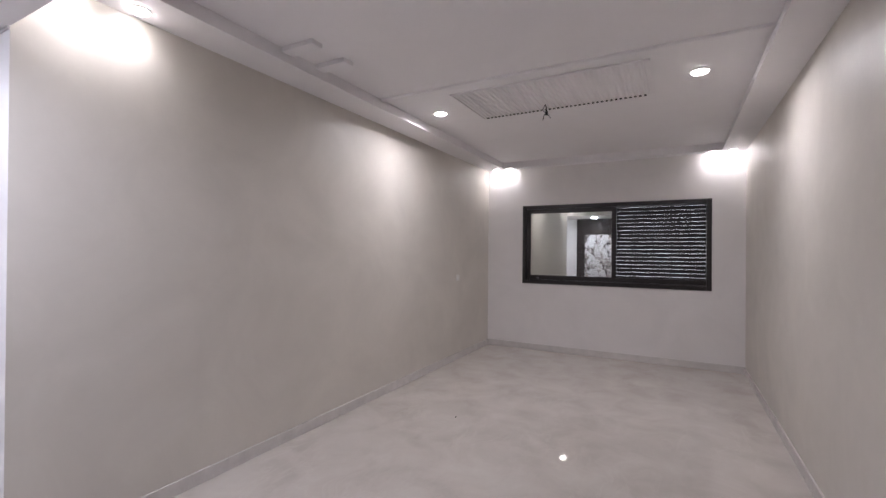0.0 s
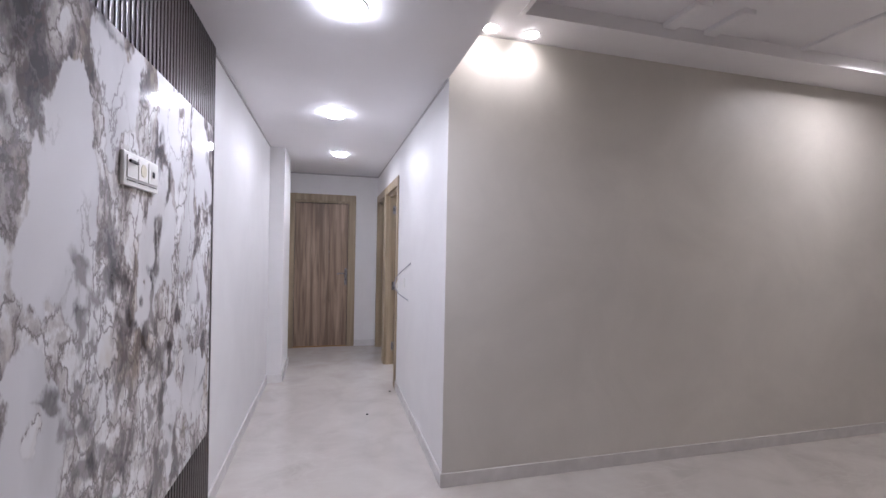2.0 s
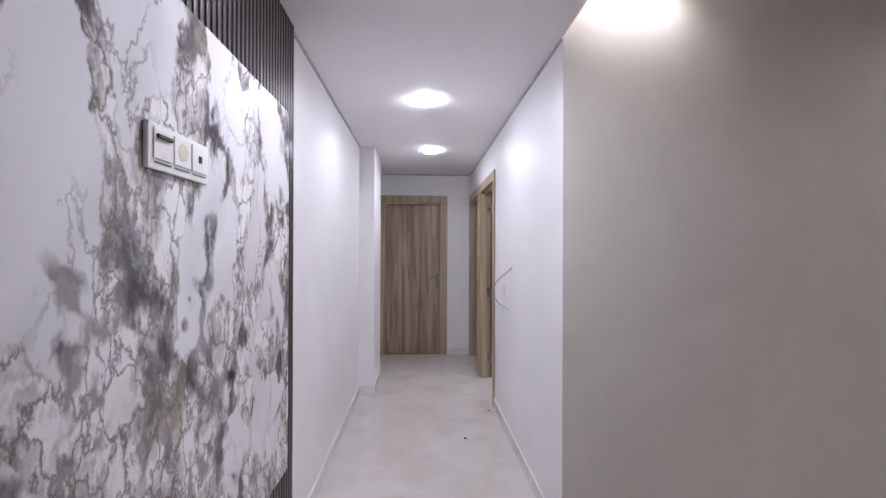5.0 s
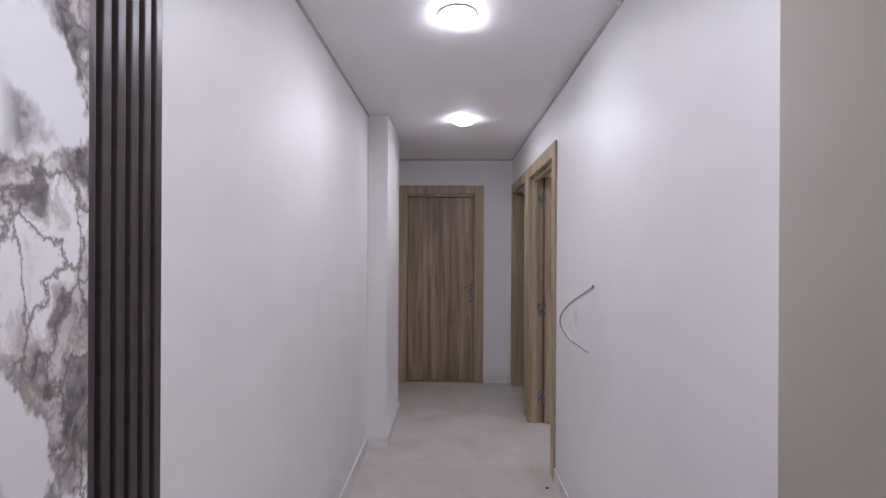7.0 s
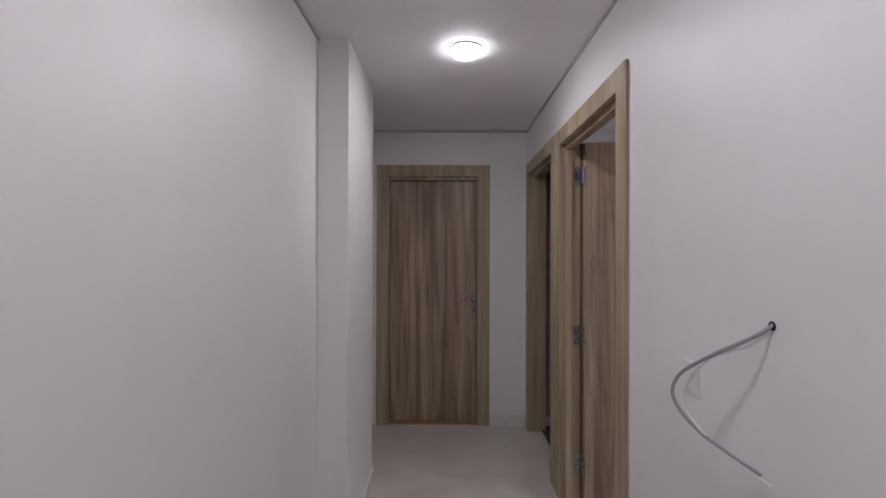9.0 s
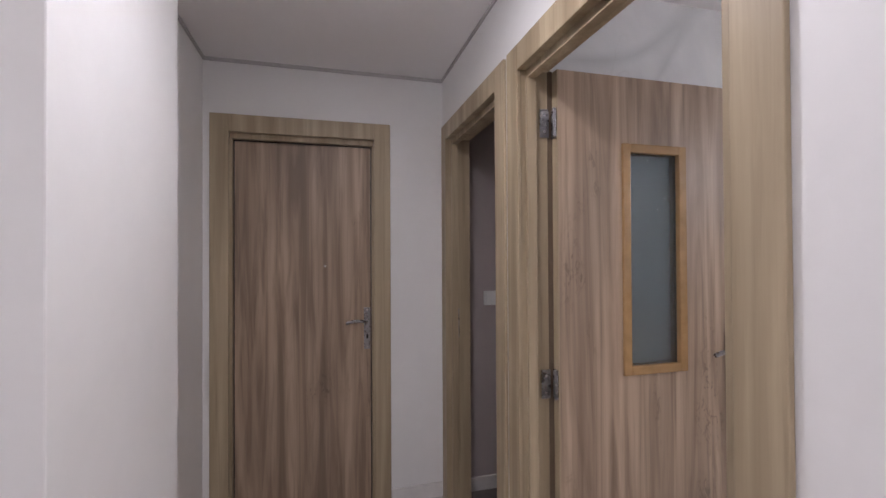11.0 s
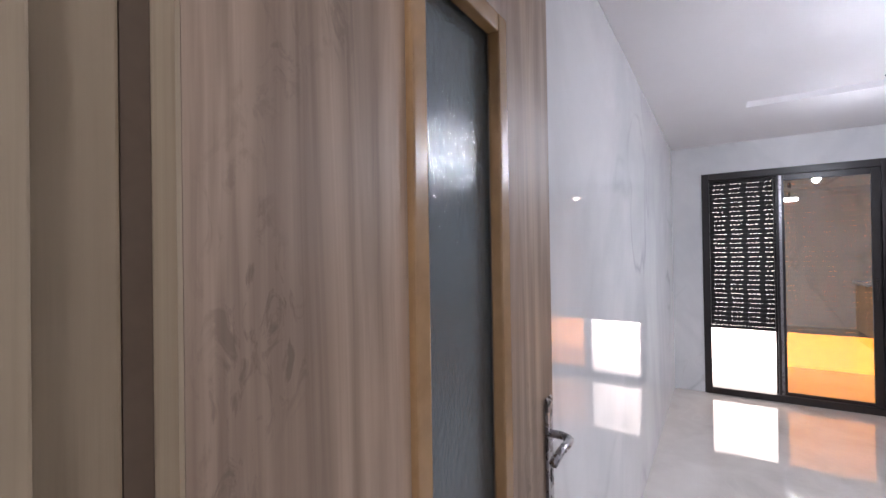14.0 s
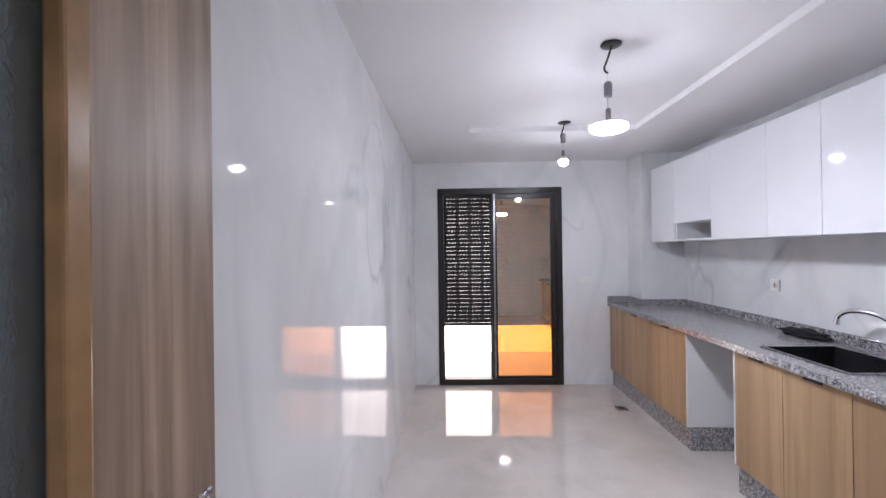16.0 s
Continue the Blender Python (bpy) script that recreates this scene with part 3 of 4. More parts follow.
slab_right = thing("marble_slab", (-1.22, -0.93, 0.535), "glossy white marble slab with grey and brown veins", "marble slab", "marble slabs of the feature wall")
part("face", block(-1.2365, -1.190, -1.609, -0.25, 0.535, 1.94, bevel=0.0015), SLAB, slab_right)
slab_left = thing("marble_slab", (-1.22, -1.74, 0.535), "narrow greyer marble slab beside the wide one", "marble slab", "marble slabs of the feature wall")
part("face", block(-1.2365, -1.1905, -1.86, -1.6098, 0.535, 1.94, bevel=0.0015), GREY_SLAB, slab_left)

outlet = thing("socket_strip", (-1.19, -1.045, 1.60), "white plastic three-gang socket plate on the marble", "wall socket")
part("plate", block(-1.1895, -1.179, -1.162, -0.93, 1.553, 1.643, bevel=0.003), PLASTIC, outlet)
for y0 in (-1.148, -1.078, -1.008):
    part("module", block(-1.1795, -1.176, y0, y0 + 0.064, 1.574, 1.633, bevel=0.0015), PLASTIC, outlet)
    part("label_strip", block(-1.1792, -1.1775, y0 + 0.004, y0 + 0.060, 1.566, 1.5685), BLACK, outlet)
part("plug_recess", rod(bmesh.new(), (-1.1775, -1.046, 1.604), (-1.1752, -1.046, 1.604), 0.019, segments=24), CREAM, outlet, "cream round socket")
part("switch_bar", block(-1.176, -1.170, -1.142, -1.092, 1.614, 1.622, bevel=0.002), BLACK, outlet, "black bar")
part("port", block(-1.1765, -1.1748, -0.982, -0.968, 1.596, 1.612), BLACK, outlet)

# ---- lights ----
def downlight(x, y, z, r, glow, label, group, drop=0.003):
    lamp = thing("downlight", (x, y, z), label, "ceiling light", group)
    part("ring", disc_profile(bmesh.new(), (x, y, z), [(r * 1.13, -0.0005), (r * 1.14, -0.003), (r * 1.08, -0.006), (r, -0.007), (r * 0.98, -0.003)]), PLASTIC, lamp, "white trim ring", True)
    part("diffuser", disc_profile(bmesh.new(), (x, y, z), [(r * 0.97, -0.003), (r * 0.96, -0.009 - drop * 0.3), (r * 0.86, -0.009 - drop * 0.75), (r * 0.5, -0.009 - drop)]), glow, lamp, "glowing diffuser", True)


for x, y in HALL_LIGHTS:
    downlight(x, y, 2.405, 0.074, GLOW_COOL, "round flush cool-white LED light in the corridor ceiling", "corridor ceiling lights", 0.024)
for x, y in SOFFIT_LIGHTS:
    downlight(x, y, 2.678, 0.043, GLOW_WARM, "small round recessed spotlight in the lowered ceiling border", "living room spotlights", 0.008)
for x, y in TRAY_LIGHTS:
    downlight(x, y, 2.760, 0.056, GLOW_WARM, "round recessed spotlight in the tray ceiling", "living room spotlights")

# ---- living room ----
grille = thing("ceiling_grille", (2.84, -1.64, 2.760), "white ribbed plaster ceiling panel", "ceiling panel")
bm = bmesh.new()
for x0, x1, y0, y1 in ((2.474, 2.489, -2.408, -0.877), (2.489, 3.224, -0.893, -0.877), (2.489, 3.224, -2.408, -2.392)):
    cuboid(bm, x0, x1, y0, y1, 2.747, 2.7595, bevel=0.002)
part("frame", bm, CEILING, grille)
rib = mesh_of("rib", tube(bmesh.new(), [(-0.355, 0, 0), (0, 0, 0), (0.355, 0, 0)], 0.0138, 10, 2), [CEILING], smooth=True)
# black block that paints the shade in the gap between rib ends
end = mesh_of("rib_shadow_gap", block(-0.004, 0.004, -0.010, 0.010, -0.011, -0.001), [BLACK])
for k in range(39):
    ob = new("rib", rib)
    ob.parent = grille
    ob.location = Vector((2.849, -0.913 - k * 0.038, 2.7635)) - ORIGIN[grille]
    if k < 38:
        ob = new("rib_end_shade", end)
        ob.parent = grille
        ob.location = Vector((3.209, -0.932 - k * 0.038, 2.7595)) - ORIGIN[grille]
wires = thing("ceiling_wires", (3.07, -1.535, 2.745), "loose electrical wires hanging from the living room ceiling", "wires")
part("wire", tube(bmesh.new(), [(3.07, -1.535, 2.755), (3.075, -1.545, 2.695), (3.05, -1.53, 2.655), (3.06, -1.515, 2.615)], 0.004), BLACK, wires)
part("wire", tube(bmesh.new(), [(3.07, -1.535, 2.755), (3.06, -1.515, 2.705), (3.09, -1.555, 2.665), (3.10, -1.575, 2.635)], 0.004), RUBBER, wires)
part("connector", block(3.06, 3.085, -1.555, -1.535, 2.66, 2.695, bevel=0.003), BLACK, wires)


def shutter(name, x, y0, y1, z0, z1, pitch, gap, slits, bar, solid, label):
    """A lowered roller shutter: each slat is a part. slits: widths of the light slits of one group, with a bar beside each and a solid stretch between groups."""
    ob = thing(name, (x, (y0 + y1) / 2, z0), label, "roller shutter")
    bm = bmesh.new()
    h = pitch - gap
    prof = [(-0.004, 0.0), (-0.0075, h * 0.25), (-0.0085, h * 0.5), (-0.0075, h * 0.75), (-0.004, h), (0.004, h), (0.004, 0.0)]
    a = [bm.verts.new((px, y0, pz)) for px, pz in prof]
    b = [bm.verts.new((px, y1, pz)) for px, pz in prof]
    for k in range(len(prof)):
        bm.faces.new((a[k], a[(k + 1) % len(prof)], b[(k + 1) % len(prof)], b[k]))
    bm.faces.new(a)
    bm.faces.new(b)
    u = y0
    while u < y1 - 0.01:
        for slit in slits:
            cuboid(bm, -0.003, 0.003, u, u + bar, h, pitch)
            u += bar + slit
        u += solid
        if solid:
            cuboid(bm, -0.003, 0.003, u - solid, min(u, y1), h, pitch)
    me = mesh_of("shutter_slat", bm, [SHUTTER])
    n, jitter = int((z1 - z0) / pitch), 0.012 if solid else 0.006
    for k in range(n):
        s = new("shutter_slat", me)
        s.parent = ob
        s.location = Vector((x, random.uniform(-jitter, jitter), z0 + k * pitch)) - Vector((ORIGIN[ob].x, 0, ORIGIN[ob].z))
        s.location.y -= ORIGIN[ob].y
    part("bottom_bar", block(x - 0.009, x + 0.006, y0, y1, z0 - 0.035, z0 - 0.002, bevel=0.003), SHUTTER, ob)
    return ob


def frame_bars(bm, x0, x1, y0, y1, z0, z1, w, bevel=0.004):
    cuboid(bm, x0, x1, y0, y0 + w, z0, z1, bevel=bevel)
    cuboid(bm, x0, x1, y1 - w, y1, z0, z1, bevel=bevel)
    cuboid(bm, x0 + 0.001, x1 - 0.001, y0 + w, y1 - w, z0, z0 + w, bevel=bevel)
    cuboid(bm, x0 + 0.001, x1 - 0.001, y0 + w, y1 - w, z1 - w, z1, bevel=bevel)
    return bm


window = thing("window_living", (5.53, -1.76, 0.972), "wide black aluminium sliding window, one half reflective glass", "window")
tagged(window, kind="structure")
part("window_frame", frame_bars(bmesh.new(), 5.497, 5.60, -2.962, -0.555, 0.972, 2.117, 0.055), ALUMINIUM, window, "black-brown aluminium frame")
part("track", block(5.512, 5.59, -2.90, -0.61, 1.027, 1.036), ALUMINIUM, window)
sash = part("sash", frame_bars(bmesh.new(), 5.522, 5.55, -1.86, -0.61, 1.036, 2.062, 0.062), ALUMINIUM, window)
part("pane", block(5.534, 5.539, -1.80, -0.67, 1.095, 2.002), GREY_PANE, sash, "reflective tinted pane")
part("latch", block(5.517, 5.5235, -0.80, -0.76, 1.050, 1.066, bevel=0.002), STEEL, sash)
part("lower_rail", block(5.524, 5.552, -2.907, -1.86, 1.036, 1.10, bevel=0.003), ALUMINIUM, window)
shutter("roller_shutter", 5.63, -2.955, -0.562, 1.02, 2.117, 0.0515, 0.0020, (0.203,), 0.012, 0.0, "lowered dark roller shutter with slits of light in the window")
# added glowing sheet makes the shutter slits look lit from outside
structure("backdrop_evening", block(6.3, 6.31, -4.2, 0.6, 0.2, 3.2), OUTDOOR_GLOW, "glowing sheet standing in for pale light outside the window")

# ---- corridor wires ----
cable = thing("wall_cable", (0.0, 1.16, 1.1), "pair of loose white and black wires looping from the corridor wall", "wires")
part("wire", tube(bmesh.new(), [(0.002, 1.13, 1.272), (-0.03, 1.15, 1.24), (-0.075, 1.22, 1.185), (-0.10, 1.30, 1.12), (-0.102, 1.32, 1.06), (-0.075, 1.28, 1.005), (-0.04, 1.20, 0.975), (-0.018, 1.14, 0.962)], 0.0042), RUBBER, cable)
part("wire", tube(bmesh.new(), [(0.002, 1.135, 1.26), (-0.035, 1.16, 1.22), (-0.065, 1.23, 1.18), (-0.083, 1.29, 1.11), (-0.088, 1.30, 1.05), (-0.06, 1.25, 0.99), (-0.03, 1.17, 0.962), (-0.012, 1.12, 0.948)], 0.0036), PLASTIC, cable)
part("hole", rod(bmesh.new(), (-0.0015, 1.132, 1.268), (0.002, 1.132, 1.268), 0.010, segments=12), BLACK, cable)
plate = thing("blank_plate", (0, 1.417, 1.085), "small white blank plate on the corridor wall", "wall plate")
part("cover", block(-0.009, -0.0005, 1.385, 1.45, 1.045, 1.125, bevel=0.002), PLASTIC, plate)
part("clip", block(-0.0115, -0.0085, 1.41, 1.425, 1.07, 1.1, bevel=0.001), PLASTIC, plate)
switch = thing("light_switch", (0.29, 3.785, 1.13), "white light switch on the dark room's wall", "light switch")
part("plate", block(0.247, 0.331, 3.778, 3.7895, 1.088, 1.172, bevel=0.003), PLASTIC, switch)
part("rocker", block(0.262, 0.316, 3.774, 3.7785, 1.105, 1.16, bevel=0.002), PLASTIC, switch)

# ---- kitchen ----
balcony = thing("balcony_door", (4.95, 1.86, 0), "black aluminium sliding balcony door, one sash slid open", "balcony door")
tagged(balcony, kind="structure")
part("door_frame", frame_bars(bmesh.new(), 4.885, 5.0, 1.195, 2.522, 0.0, 2.11, 0.062), ALUMINIUM, balcony, "black aluminium frame")
sash = part("sash", frame_bars(bmesh.new(), 4.915, 4.945, 1.255, 1.945, 0.03, 2.055, 0.06), ALUMINIUM, balcony)
part("pane", block(4.928, 4.933, 1.31, 1.89, 0.085, 2.0), PANE, sash, "reflective tinted pane")
part("meeting_rail", block(4.905, 4.955, 1.905, 1.925, 0.03, 2.05, bevel=0.003), STEEL, balcony, "grey metal meeting rail")
part("sash", frame_bars(bmesh.new(), 4.955, 4.983, 1.262, 1.96, 0.03, 2.055, 0.045), ALUMINIUM, balcony)
part("pull", block(4.905, 4.916, 1.27, 1.29, 0.95, 1.12, bevel=0.003), ALUMINIUM, sash)
shutter("roller_shutter", 5.04, 1.235, 2.482, 0.645, 2.10, 0.0442, 0.0027, (0.023, 0.023, 0.023), 0.011, 0.034, "half-lowered dark perforated roller shutter in the balcony door")
# self-lit sheet in place of the sunny yard; it also lights the kitchen
structure("backdrop_yard", block(6.45, 6.46, 0.1, 5.2, -0.4, 3.2), YARD_GLOW, "glowing peach sheet standing in for the sunlit yard beyond the balcony")
structure("ground_balcony", block(5.1, 6.45, 0.1, 5.2, -0.12, -0.01), SKIRT, "pale stone balcony floor")

# lower cabinets
DOOR_Y = 0.700


def base_unit(x0, x1, seams, label):
    ob = thing("base_cabinet", ((x0 + x1) / 2, 0.4, 0.165), label, "kitchen cabinet", "lower kitchen cabinets")
    for name, box in (("side_panel", (x0 + 0.001, x0 + 0.019, 0.10, DOOR_Y - 0.021, 0.167, 0.838)), ("side_panel", (x1 - 0.019, x1 - 0.001, 0.10, DOOR_Y - 0.021, 0.167, 0.838)),
                      ("bottom_panel", (x0 + 0.019, x1 - 0.019, 0.10, DOOR_Y - 0.021, 0.167, 0.185)), ("back_panel", (x0 + 0.019, x1 - 0.019, 0.10, 0.112, 0.185, 0.838))):
        part(name, block(*box), MELAMINE, ob)
    stops = [x0, *seams, x1]
    for a, b in zip(stops, stops[1:]):
        door = part("door", block(a + 0.002, b - 0.002, DOOR_Y - 0.020, DOOR_Y, 0.169, 0.832, bevel=0.0015), CABINET_OAK, ob, "honey oak grain cabinet door")
        part("edge_pull", block((a + b) / 2 - 0.05, (a + b) / 2 + 0.05, DOOR_Y - 0.012, DOOR_Y + 0.013, 0.822, 0.8335, bevel=0.002), BLACK, door, "black edge pull")


base_unit(3.96, 4.565, (), "honey oak lower cabinet in the corner under the granite worktop")
base_unit(3.38, 3.96, (), "honey oak lower cabinet beside the dishwasher gap")
base_unit(2.07, 2.83, (2.455,), "honey oak sink cabinet with two doors")
base_unit(1.25, 2.07, (1.66,), "honey oak lower cabinet with two doors")
filler = thing("cabinet_filler", (4.73, 0.65, 0.165), "honey oak panel closing the cabinet row at the wall", "cabinet panel")
part("panel", block(4.567, 4.898, DOOR_Y - 0.020, DOOR_Y, 0.169, 0.832, bevel=0.0015), CABINET_OAK, filler)
lining = thing("dishwasher_gap", (3.1, 0.4, 0.0), "empty white-lined appliance gap open down to the floor", "appliance gap")
part("back_panel", block(2.832, 3.378, 0.10, 0.112, 0.0, 0.838), MELAMINE, lining)
part("side_panel", block(3.366, 3.3785, 0.113, 0.698, 0.167, 0.838), MELAMINE, lining)
part("side_panel", block(2.8315, 2.844, 0.113, 0.698, 0.167, 0.838), MELAMINE, lining)
for x0, x1, label in ((3.366, 4.898, "grey speckled granite plinth under the corner cabinets"), (1.25, 2.844, "grey speckled granite plinth under the sink cabinets")):
    plinth = thing("plinth", ((x0 + x1) / 2, 0.6, 0), label, "plinth", "granite plinths")
    part("front", block(x0, x1, 0.655, 0.675, 0.0, 0.164, bevel=0.0015), GRANITE, plinth)
    a, b = (x0, x0 + 0.02) if x0 > 3 else (x1 - 0.02, x1)
    part("return", block(a, b, 0.113, 0.6545, 0.0, 0.164, bevel=0.0015), GRANITE, plinth)

top = thing("worktop", (3.0, 0.4, 0.845), "long grey speckled granite worktop with low upstand", "worktop")
SX0, SX1, SY0, SY1 = 2.18, 2.72, 0.22, 0.61
bm = bmesh.new()
cuboid(bm, SX1, 4.568, 0.082, 0.725, 0.842, 0.880)
cuboid(bm, 4.568, 4.898, 0.502, 0.725, 0.842, 0.880)
cuboid(bm, 1.20, SX0, 0.082, 0.725, 0.842, 0.880)
cuboid(bm, SX0, SX1, 0.082, SY0, 0.842, 0.880)
cuboid(bm, SX0, SX1, SY1, 0.725, 0.842, 0.880)
part("slab", bm, GRANITE, top)
part("upstand", block(1.20, 4.548, 0.082, 0.100, 0.8805, 0.940, bevel=0.002), GRANITE, top)
part("upstand", block(4.55, 4.568, 0.082, 0.502, 0.8805, 0.940, bevel=0.002), GRANITE, top)
part("upstand", block(4.55, 4.88, 0.502, 0.520, 0.8805, 0.940, bevel=0.002), GRANITE, top)
part("upstand", block(4.88, 4.898, 0.502, 0.725, 0.8805, 0.940, bevel=0.002), GRANITE, top)

sink = thing("sink", ((SX0 + SX1) / 2, 0.41, 0.7), "black rectangular sink set into the granite worktop", "sink")
bm = bmesh.new()
e = 0.006
cuboid(bm, SX0 + e, SX1 - e, SY0 + e, SY1 - e, 0.690, 0.698)
cuboid(bm, SX0 + e, SX0 + 2 * e, SY0 + e, SY1 - e, 0.698, 0.884)
cuboid(bm, SX1 - 2 * e, SX1 - e, SY0 + e, SY1 - e, 0.698, 0.884)
cuboid(bm, SX0 + 2 * e, SX1 - 2 * e, SY0 + e, SY0 + 2 * e, 0.698, 0.884)
cuboid(bm, SX0 + 2 * e, SX1 - 2 * e, SY1 - 2 * e, SY1 - e, 0.698, 0.884)
part("bowl", bm, SINK_BLACK, sink)
bm = bmesh.new()
for b in ((SX0 - 0.012, SX0 + 0.008, SY0 - 0.012, SY1 + 0.012), (SX1 - 0.008, SX1 + 0.012, SY0 - 0.012, SY1 + 0.012), (SX0 + 0.008, SX1 - 0.008, SY0 - 0.012, SY0 + 0.008), (SX0 + 0.008, SX1 - 0.008, SY1 - 0.008, SY1 + 0.012)):
    cuboid(bm, *b, 0.8805, 0.886, bevel=0.0015)
part("rim", bm, STEEL, sink, "thin steel rim")
part("strainer", disc_profile(bmesh.new(), (2.45, 0.41, 0.698), [(0.045, 0.0), (0.045, 0.003), (0.03, 0.001)]), CHROME, sink, smooth=True)

tap = thing("faucet", (2.42, 0.165, 0.88), "chrome swan-neck kitchen mixer tap with side lever", "faucet")
part("base", disc_profile(bmesh.new(), (2.42, 0.165, 0.8805), [(0.027, 0), (0.027, 0.008), (0.022, 0.014), (0.022, 0.085), (0.017, 0.095)]), CHROME, tap, smooth=True)
part("spout", tube(bmesh.new(), [(2.42, 0.165, 0.965), (2.425, 0.17, 1.02), (2.46, 0.185, 1.075), (2.53, 0.215, 1.10), (2.60, 0.245, 1.095), (2.64, 0.262, 1.065), (2.648, 0.266, 1.035)], 0.0125, 14), CHROME, tap, smooth=True)
part("nozzle", rod(bmesh.new(), (2.648, 0.266, 1.04), (2.649, 0.267, 1.018), 0.0155, segments=18), CHROME, tap)
part("lever", tube(bmesh.new(), [(2.435, 0.17, 0.945), (2.48, 0.20, 0.955), (2.55, 0.225, 0.96)], 0.008, 10), CHROME, tap, smooth=True)

cloth = thing("cloth", (2.99, 0.17, 0.88), "crumpled black cloth lying on the worktop behind the sink", "cloth")
bm = bmesh.new()
bmesh.ops.create_icosphere(bm, subdivisions=4, radius=1)
for v in bm.verts:
    n = noise.noise(v.co * 2.3) * 0.35 + noise.noise(v.co * 6.0) * 0.16
    v.co *= 1 + n
    v.co = Vector((2.985 + v.co.x * 0.15, 0.175 + v.co.y * 0.058 + v.co.x * 0.02, 0.8815 + max(0.0, v.co.z * 0.5 + 0.32) * 0.062))
part("fabric", bm, CLOTH_BLACK, cloth, smooth=True)

# upper cabinets
UP_Y, UP_TOP = 0.427, 2.20


def wall_unit(x0, x1, low, label, niche=False):
    ob = thing("wall_cabinet", ((x0 + x1) / 2, 0.25, 1.5), label, "kitchen cabinet", "upper kitchen cabinets")
    t, deep = 0.017, UP_Y - 0.020
    panels = [("side_panel", (x0 + 0.001, x0 + t, 0.082, deep, 1.502, UP_TOP)), ("side_panel", (x1 - t, x1 - 0.001, 0.082, deep, 1.502, UP_TOP)),
              ("top_panel", (x0 + t, x1 - t, 0.082, deep, UP_TOP - t, UP_TOP)), ("bottom_panel", (x0 + t, x1 - t, 0.082, deep, 1.502, 1.502 + t)),
              ("back_panel", (x0 + t, x1 - t, 0.082, 0.092, 1.502 + t, UP_TOP - t))]
    if niche:
        panels.append(("shelf", (x0 + t, x1 - t, 0.092, deep, low, low + t)))
    for name, box in panels:
        part(name, block(*box), MELAMINE, ob)
    part("door", block(x0 + 0.0015, x1 - 0.0015, UP_Y - 0.019, UP_Y, low, UP_TOP, bevel=0.0015), GLOSS, ob, "white high-gloss door")


wall_unit(4.075, 4.50, 1.502, "narrow white gloss wall cabinet at the column")
wall_unit(3.52, 4.075, 1.655, "white gloss wall cabinet with an open niche below", True)
for x0, x1 in ((2.935, 3.52), (2.535, 2.935), (2.05, 2.535), (1.60, 2.05)):
    wall_unit(x0, x1, 1.502, "white gloss wall cabinet above the worktop")

for name, c in (("socket_worktop", (3.348, 0.08, 1.172)),):
    s = thing("wall_socket", c, "white plastic socket on the marble splashback", "wall socket")
    part("plate", block(c[0] - 0.042, c[0] + 0.042, 0.0805, 0.091, c[2] - 0.042, c[2] + 0.042, bevel=0.003), PLASTIC, s)
    part("recess", rod(bmesh.new(), (c[0], 0.0905, c[2]), (c[0], 0.0925, c[2]), 0.020, segments=20), CREAM, s)
    part("pin_hole", block(c[0] - 0.003, c[0] + 0.003, 0.092, 0.0935, c[2] - 0.012, c[2] + 0.012), BLACK, s)
blank = thing("blank_plate", (4.9, 0.95, 1.11), "white double blank plate on the back wall", "wall plate")
part("cover", block(4.891, 4.8995, 0.88, 1.03, 1.075, 1.145, bevel=0.003), PLASTIC, blank)
part("divider", block(4.8895, 4.8915, 0.953, 0.957, 1.08, 1.14), PLASTIC, blank)

drain = thing("floor_drain", (4.19, 0.852, 0), "small square steel drain in the polished floor", "floor drain")
part("plate", block(4.14, 4.24, 0.802, 0.902, 0.0005, 0.004, bevel=0.001), STEEL, drain)
part("opening", block(4.162, 4.218, 0.824, 0.88, 0.0042, 0.005), BLACK, drain)


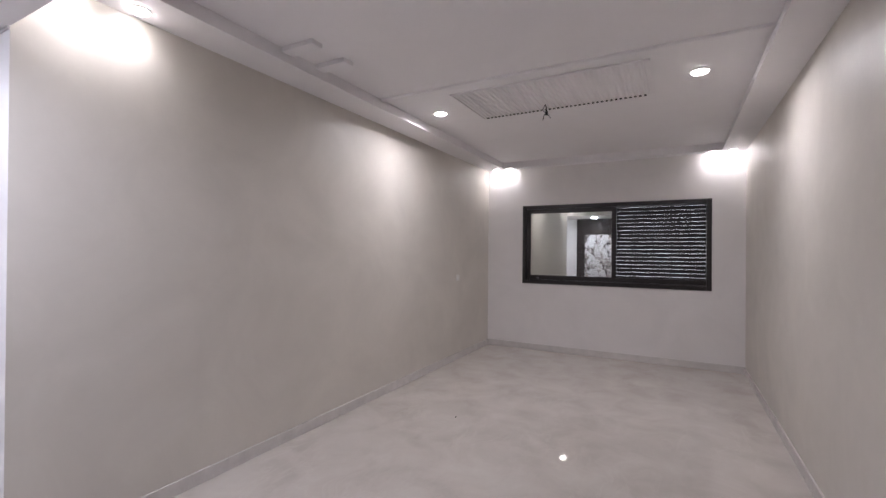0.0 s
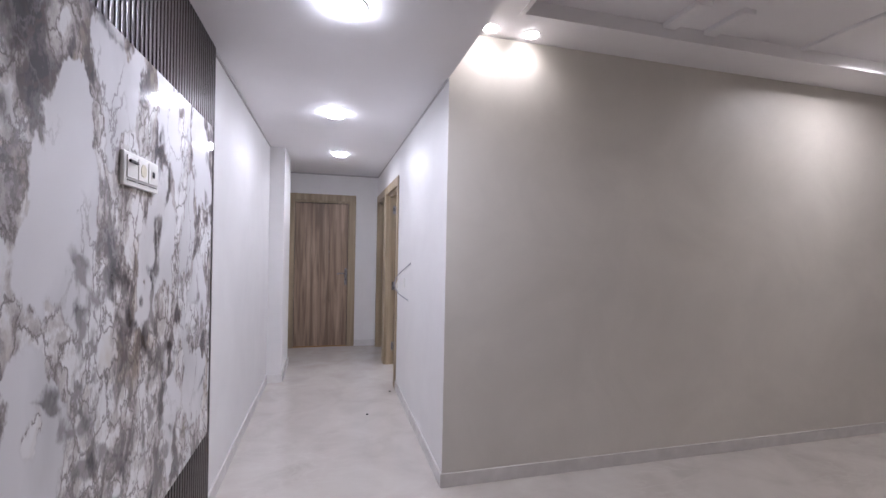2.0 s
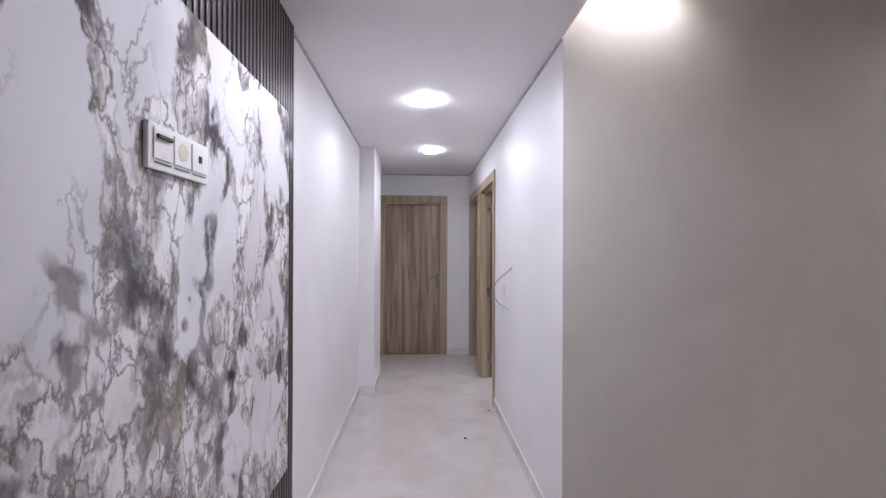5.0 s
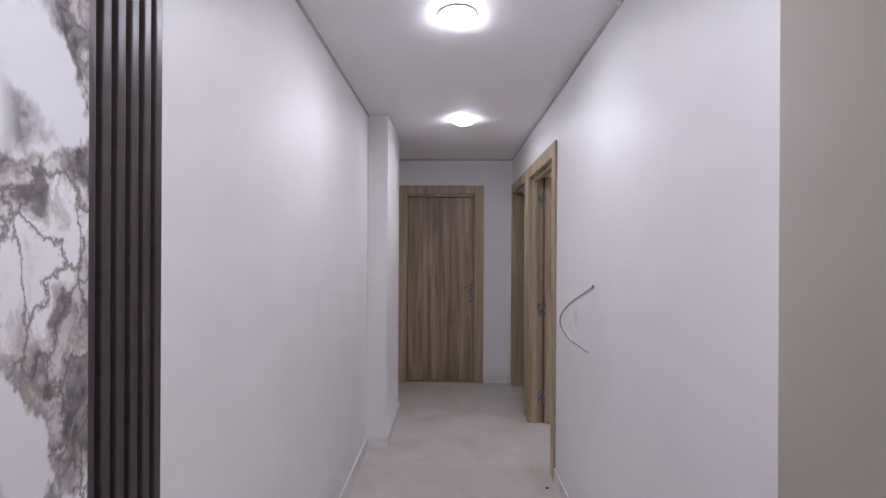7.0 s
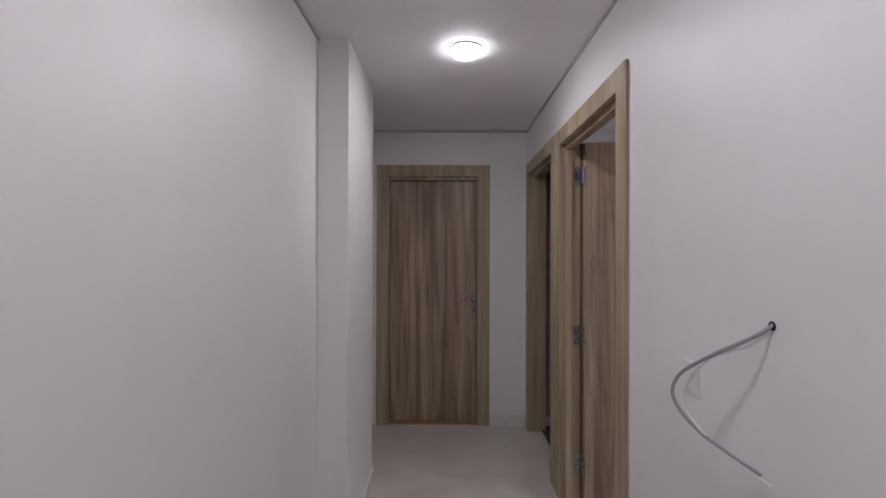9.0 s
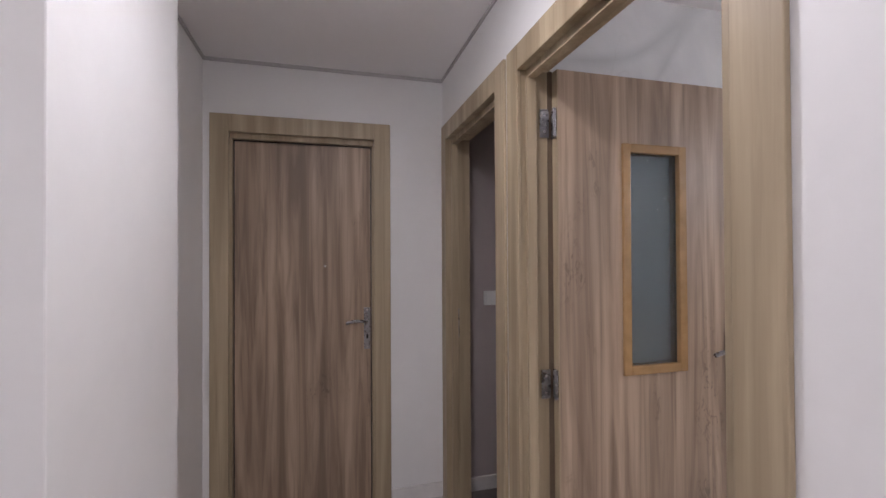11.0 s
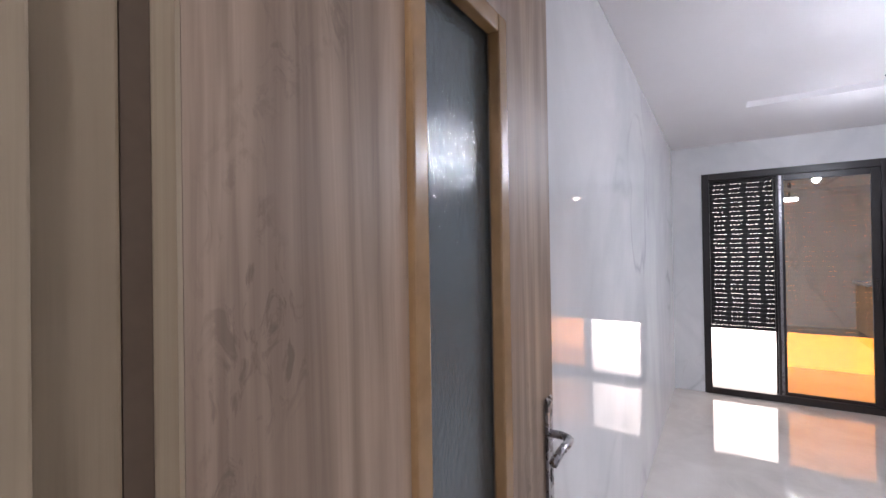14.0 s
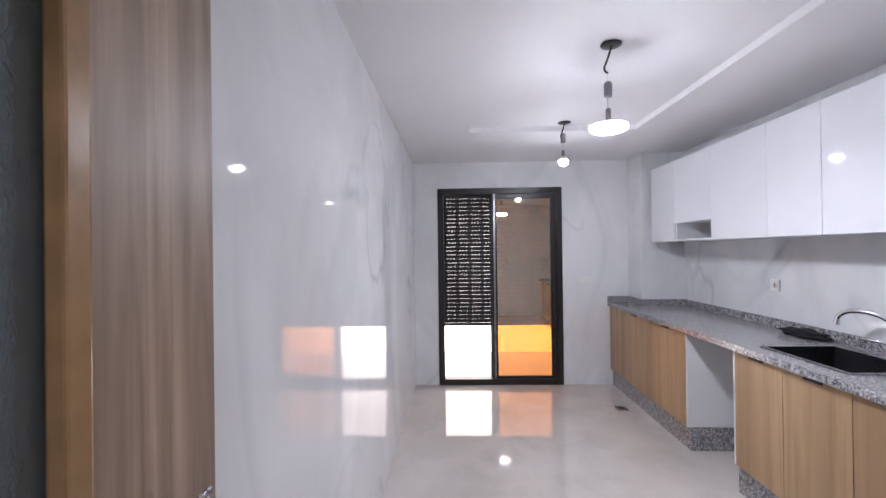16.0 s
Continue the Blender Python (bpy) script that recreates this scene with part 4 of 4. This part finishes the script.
def pendant(x, y, zc, zb, r, label, flat):
    ob = thing("pendant_bulb", (x, y, zc), label, "pendant lamp", "kitchen pendant bulbs")
    part("ceiling_hole", disc_profile(bmesh.new(), (x - 0.05, y, zc), [(0.05, -0.0005), (0.048, -0.006), (0.02, -0.008)]), BLACK, ob, "black ceiling opening", True)
    part("cord", tube(bmesh.new(), [(x - 0.06, y, zc - 0.006), (x - 0.04, y + 0.012, zc - 0.06), (x - 0.01, y + 0.02, zc - 0.10), (x, y, zc - 0.12)], 0.005), BLACK, ob)
    part("cord", tube(bmesh.new(), [(x, y, zc - 0.11), (x + 0.004, y + 0.003, (zc + zb) / 2), (x, y, zb + 0.07)], 0.0028), PLASTIC, ob)
    part("holder", disc_profile(bmesh.new(), (x, y, zb + 0.15), [(0.014, 0.07), (0.02, 0.06), (0.02, 0.0), (0.014, -0.005)]), RUBBER, ob, "grey lamp holder", True)
    part("cap", disc_profile(bmesh.new(), (x, y, zb + 0.03), [(0.008, 0.06), (0.013, 0.055), (0.013, 0.0), (0.017, -0.01)]), STEEL, ob, smooth=True)
    if flat:
        part("bulb_cap", disc_profile(bmesh.new(), (x, y, zb), [(0.018, 0.024), (r * 0.8, 0.016), (r * 0.99, 0.004)]), PLASTIC, ob, "white bulb cap", True)
        part("bulb", disc_profile(bmesh.new(), (x, y, zb), [(r, 0.0035), (r * 1.0, -0.010), (r * 0.9, -0.020), (r * 0.6, -0.027)]), GLOW_BULB, ob, "glowing white diffuser", True)
    else:
        part("bulb_cap", disc_profile(bmesh.new(), (x, y, zb), [(0.014, 0.04), (r * 0.8, 0.02), (r * 0.95, 0.006)]), PLASTIC, ob, "white bulb cap", True)
        part("bulb", disc_profile(bmesh.new(), (x, y, zb), [(r, 0.0055), (r * 0.97, -0.01), (r * 0.75, -0.026), (r * 0.35, -0.035)]), GLOW_BULB, ob, "glowing white bulb", True)



pendant(2.39, 1.566, 2.428, 2.045, 0.09, "flat round LED bulb hanging on a bare wire", True)
pendant(3.67, 1.473, 2.428, 2.135, 0.036, "bare glowing bulb hanging on a short wire", False)

plate = thing("wall_switch", (4.44, -0.001, 1.084), "small white switch plate on the beige living room wall", "light switch")
part("plate", block(4.40, 4.48, -0.010, -0.0005, 1.044, 1.124, bevel=0.003), PLASTIC, plate)
part("rocker", block(4.415, 4.465, -0.0135, -0.0095, 1.058, 1.11, bevel=0.002), PLASTIC, plate)

for x, y in ((-0.07, 1.74), (-0.33, 1.2), (2.6, -0.9)):
    crumb = thing("plaster_crumb", (x, y, 0), "tiny dark crumb of building debris on the floor", "debris", "crumbs on the floor")
    bm = bmesh.new()
    bmesh.ops.create_icosphere(bm, subdivisions=2, radius=0.009, matrix=Matrix.Translation((x, y, 0.005)) @ Matrix.Diagonal((1.3, 0.8, 0.55, 1)))
    for v in bm.verts:
        v.co += Vector((noise.noise(v.co * 190), noise.noise(v.co * 170 + Vector((3, 0, 0))), 0)) * 0.003
    part("lump", bm, BLACK, crumb)
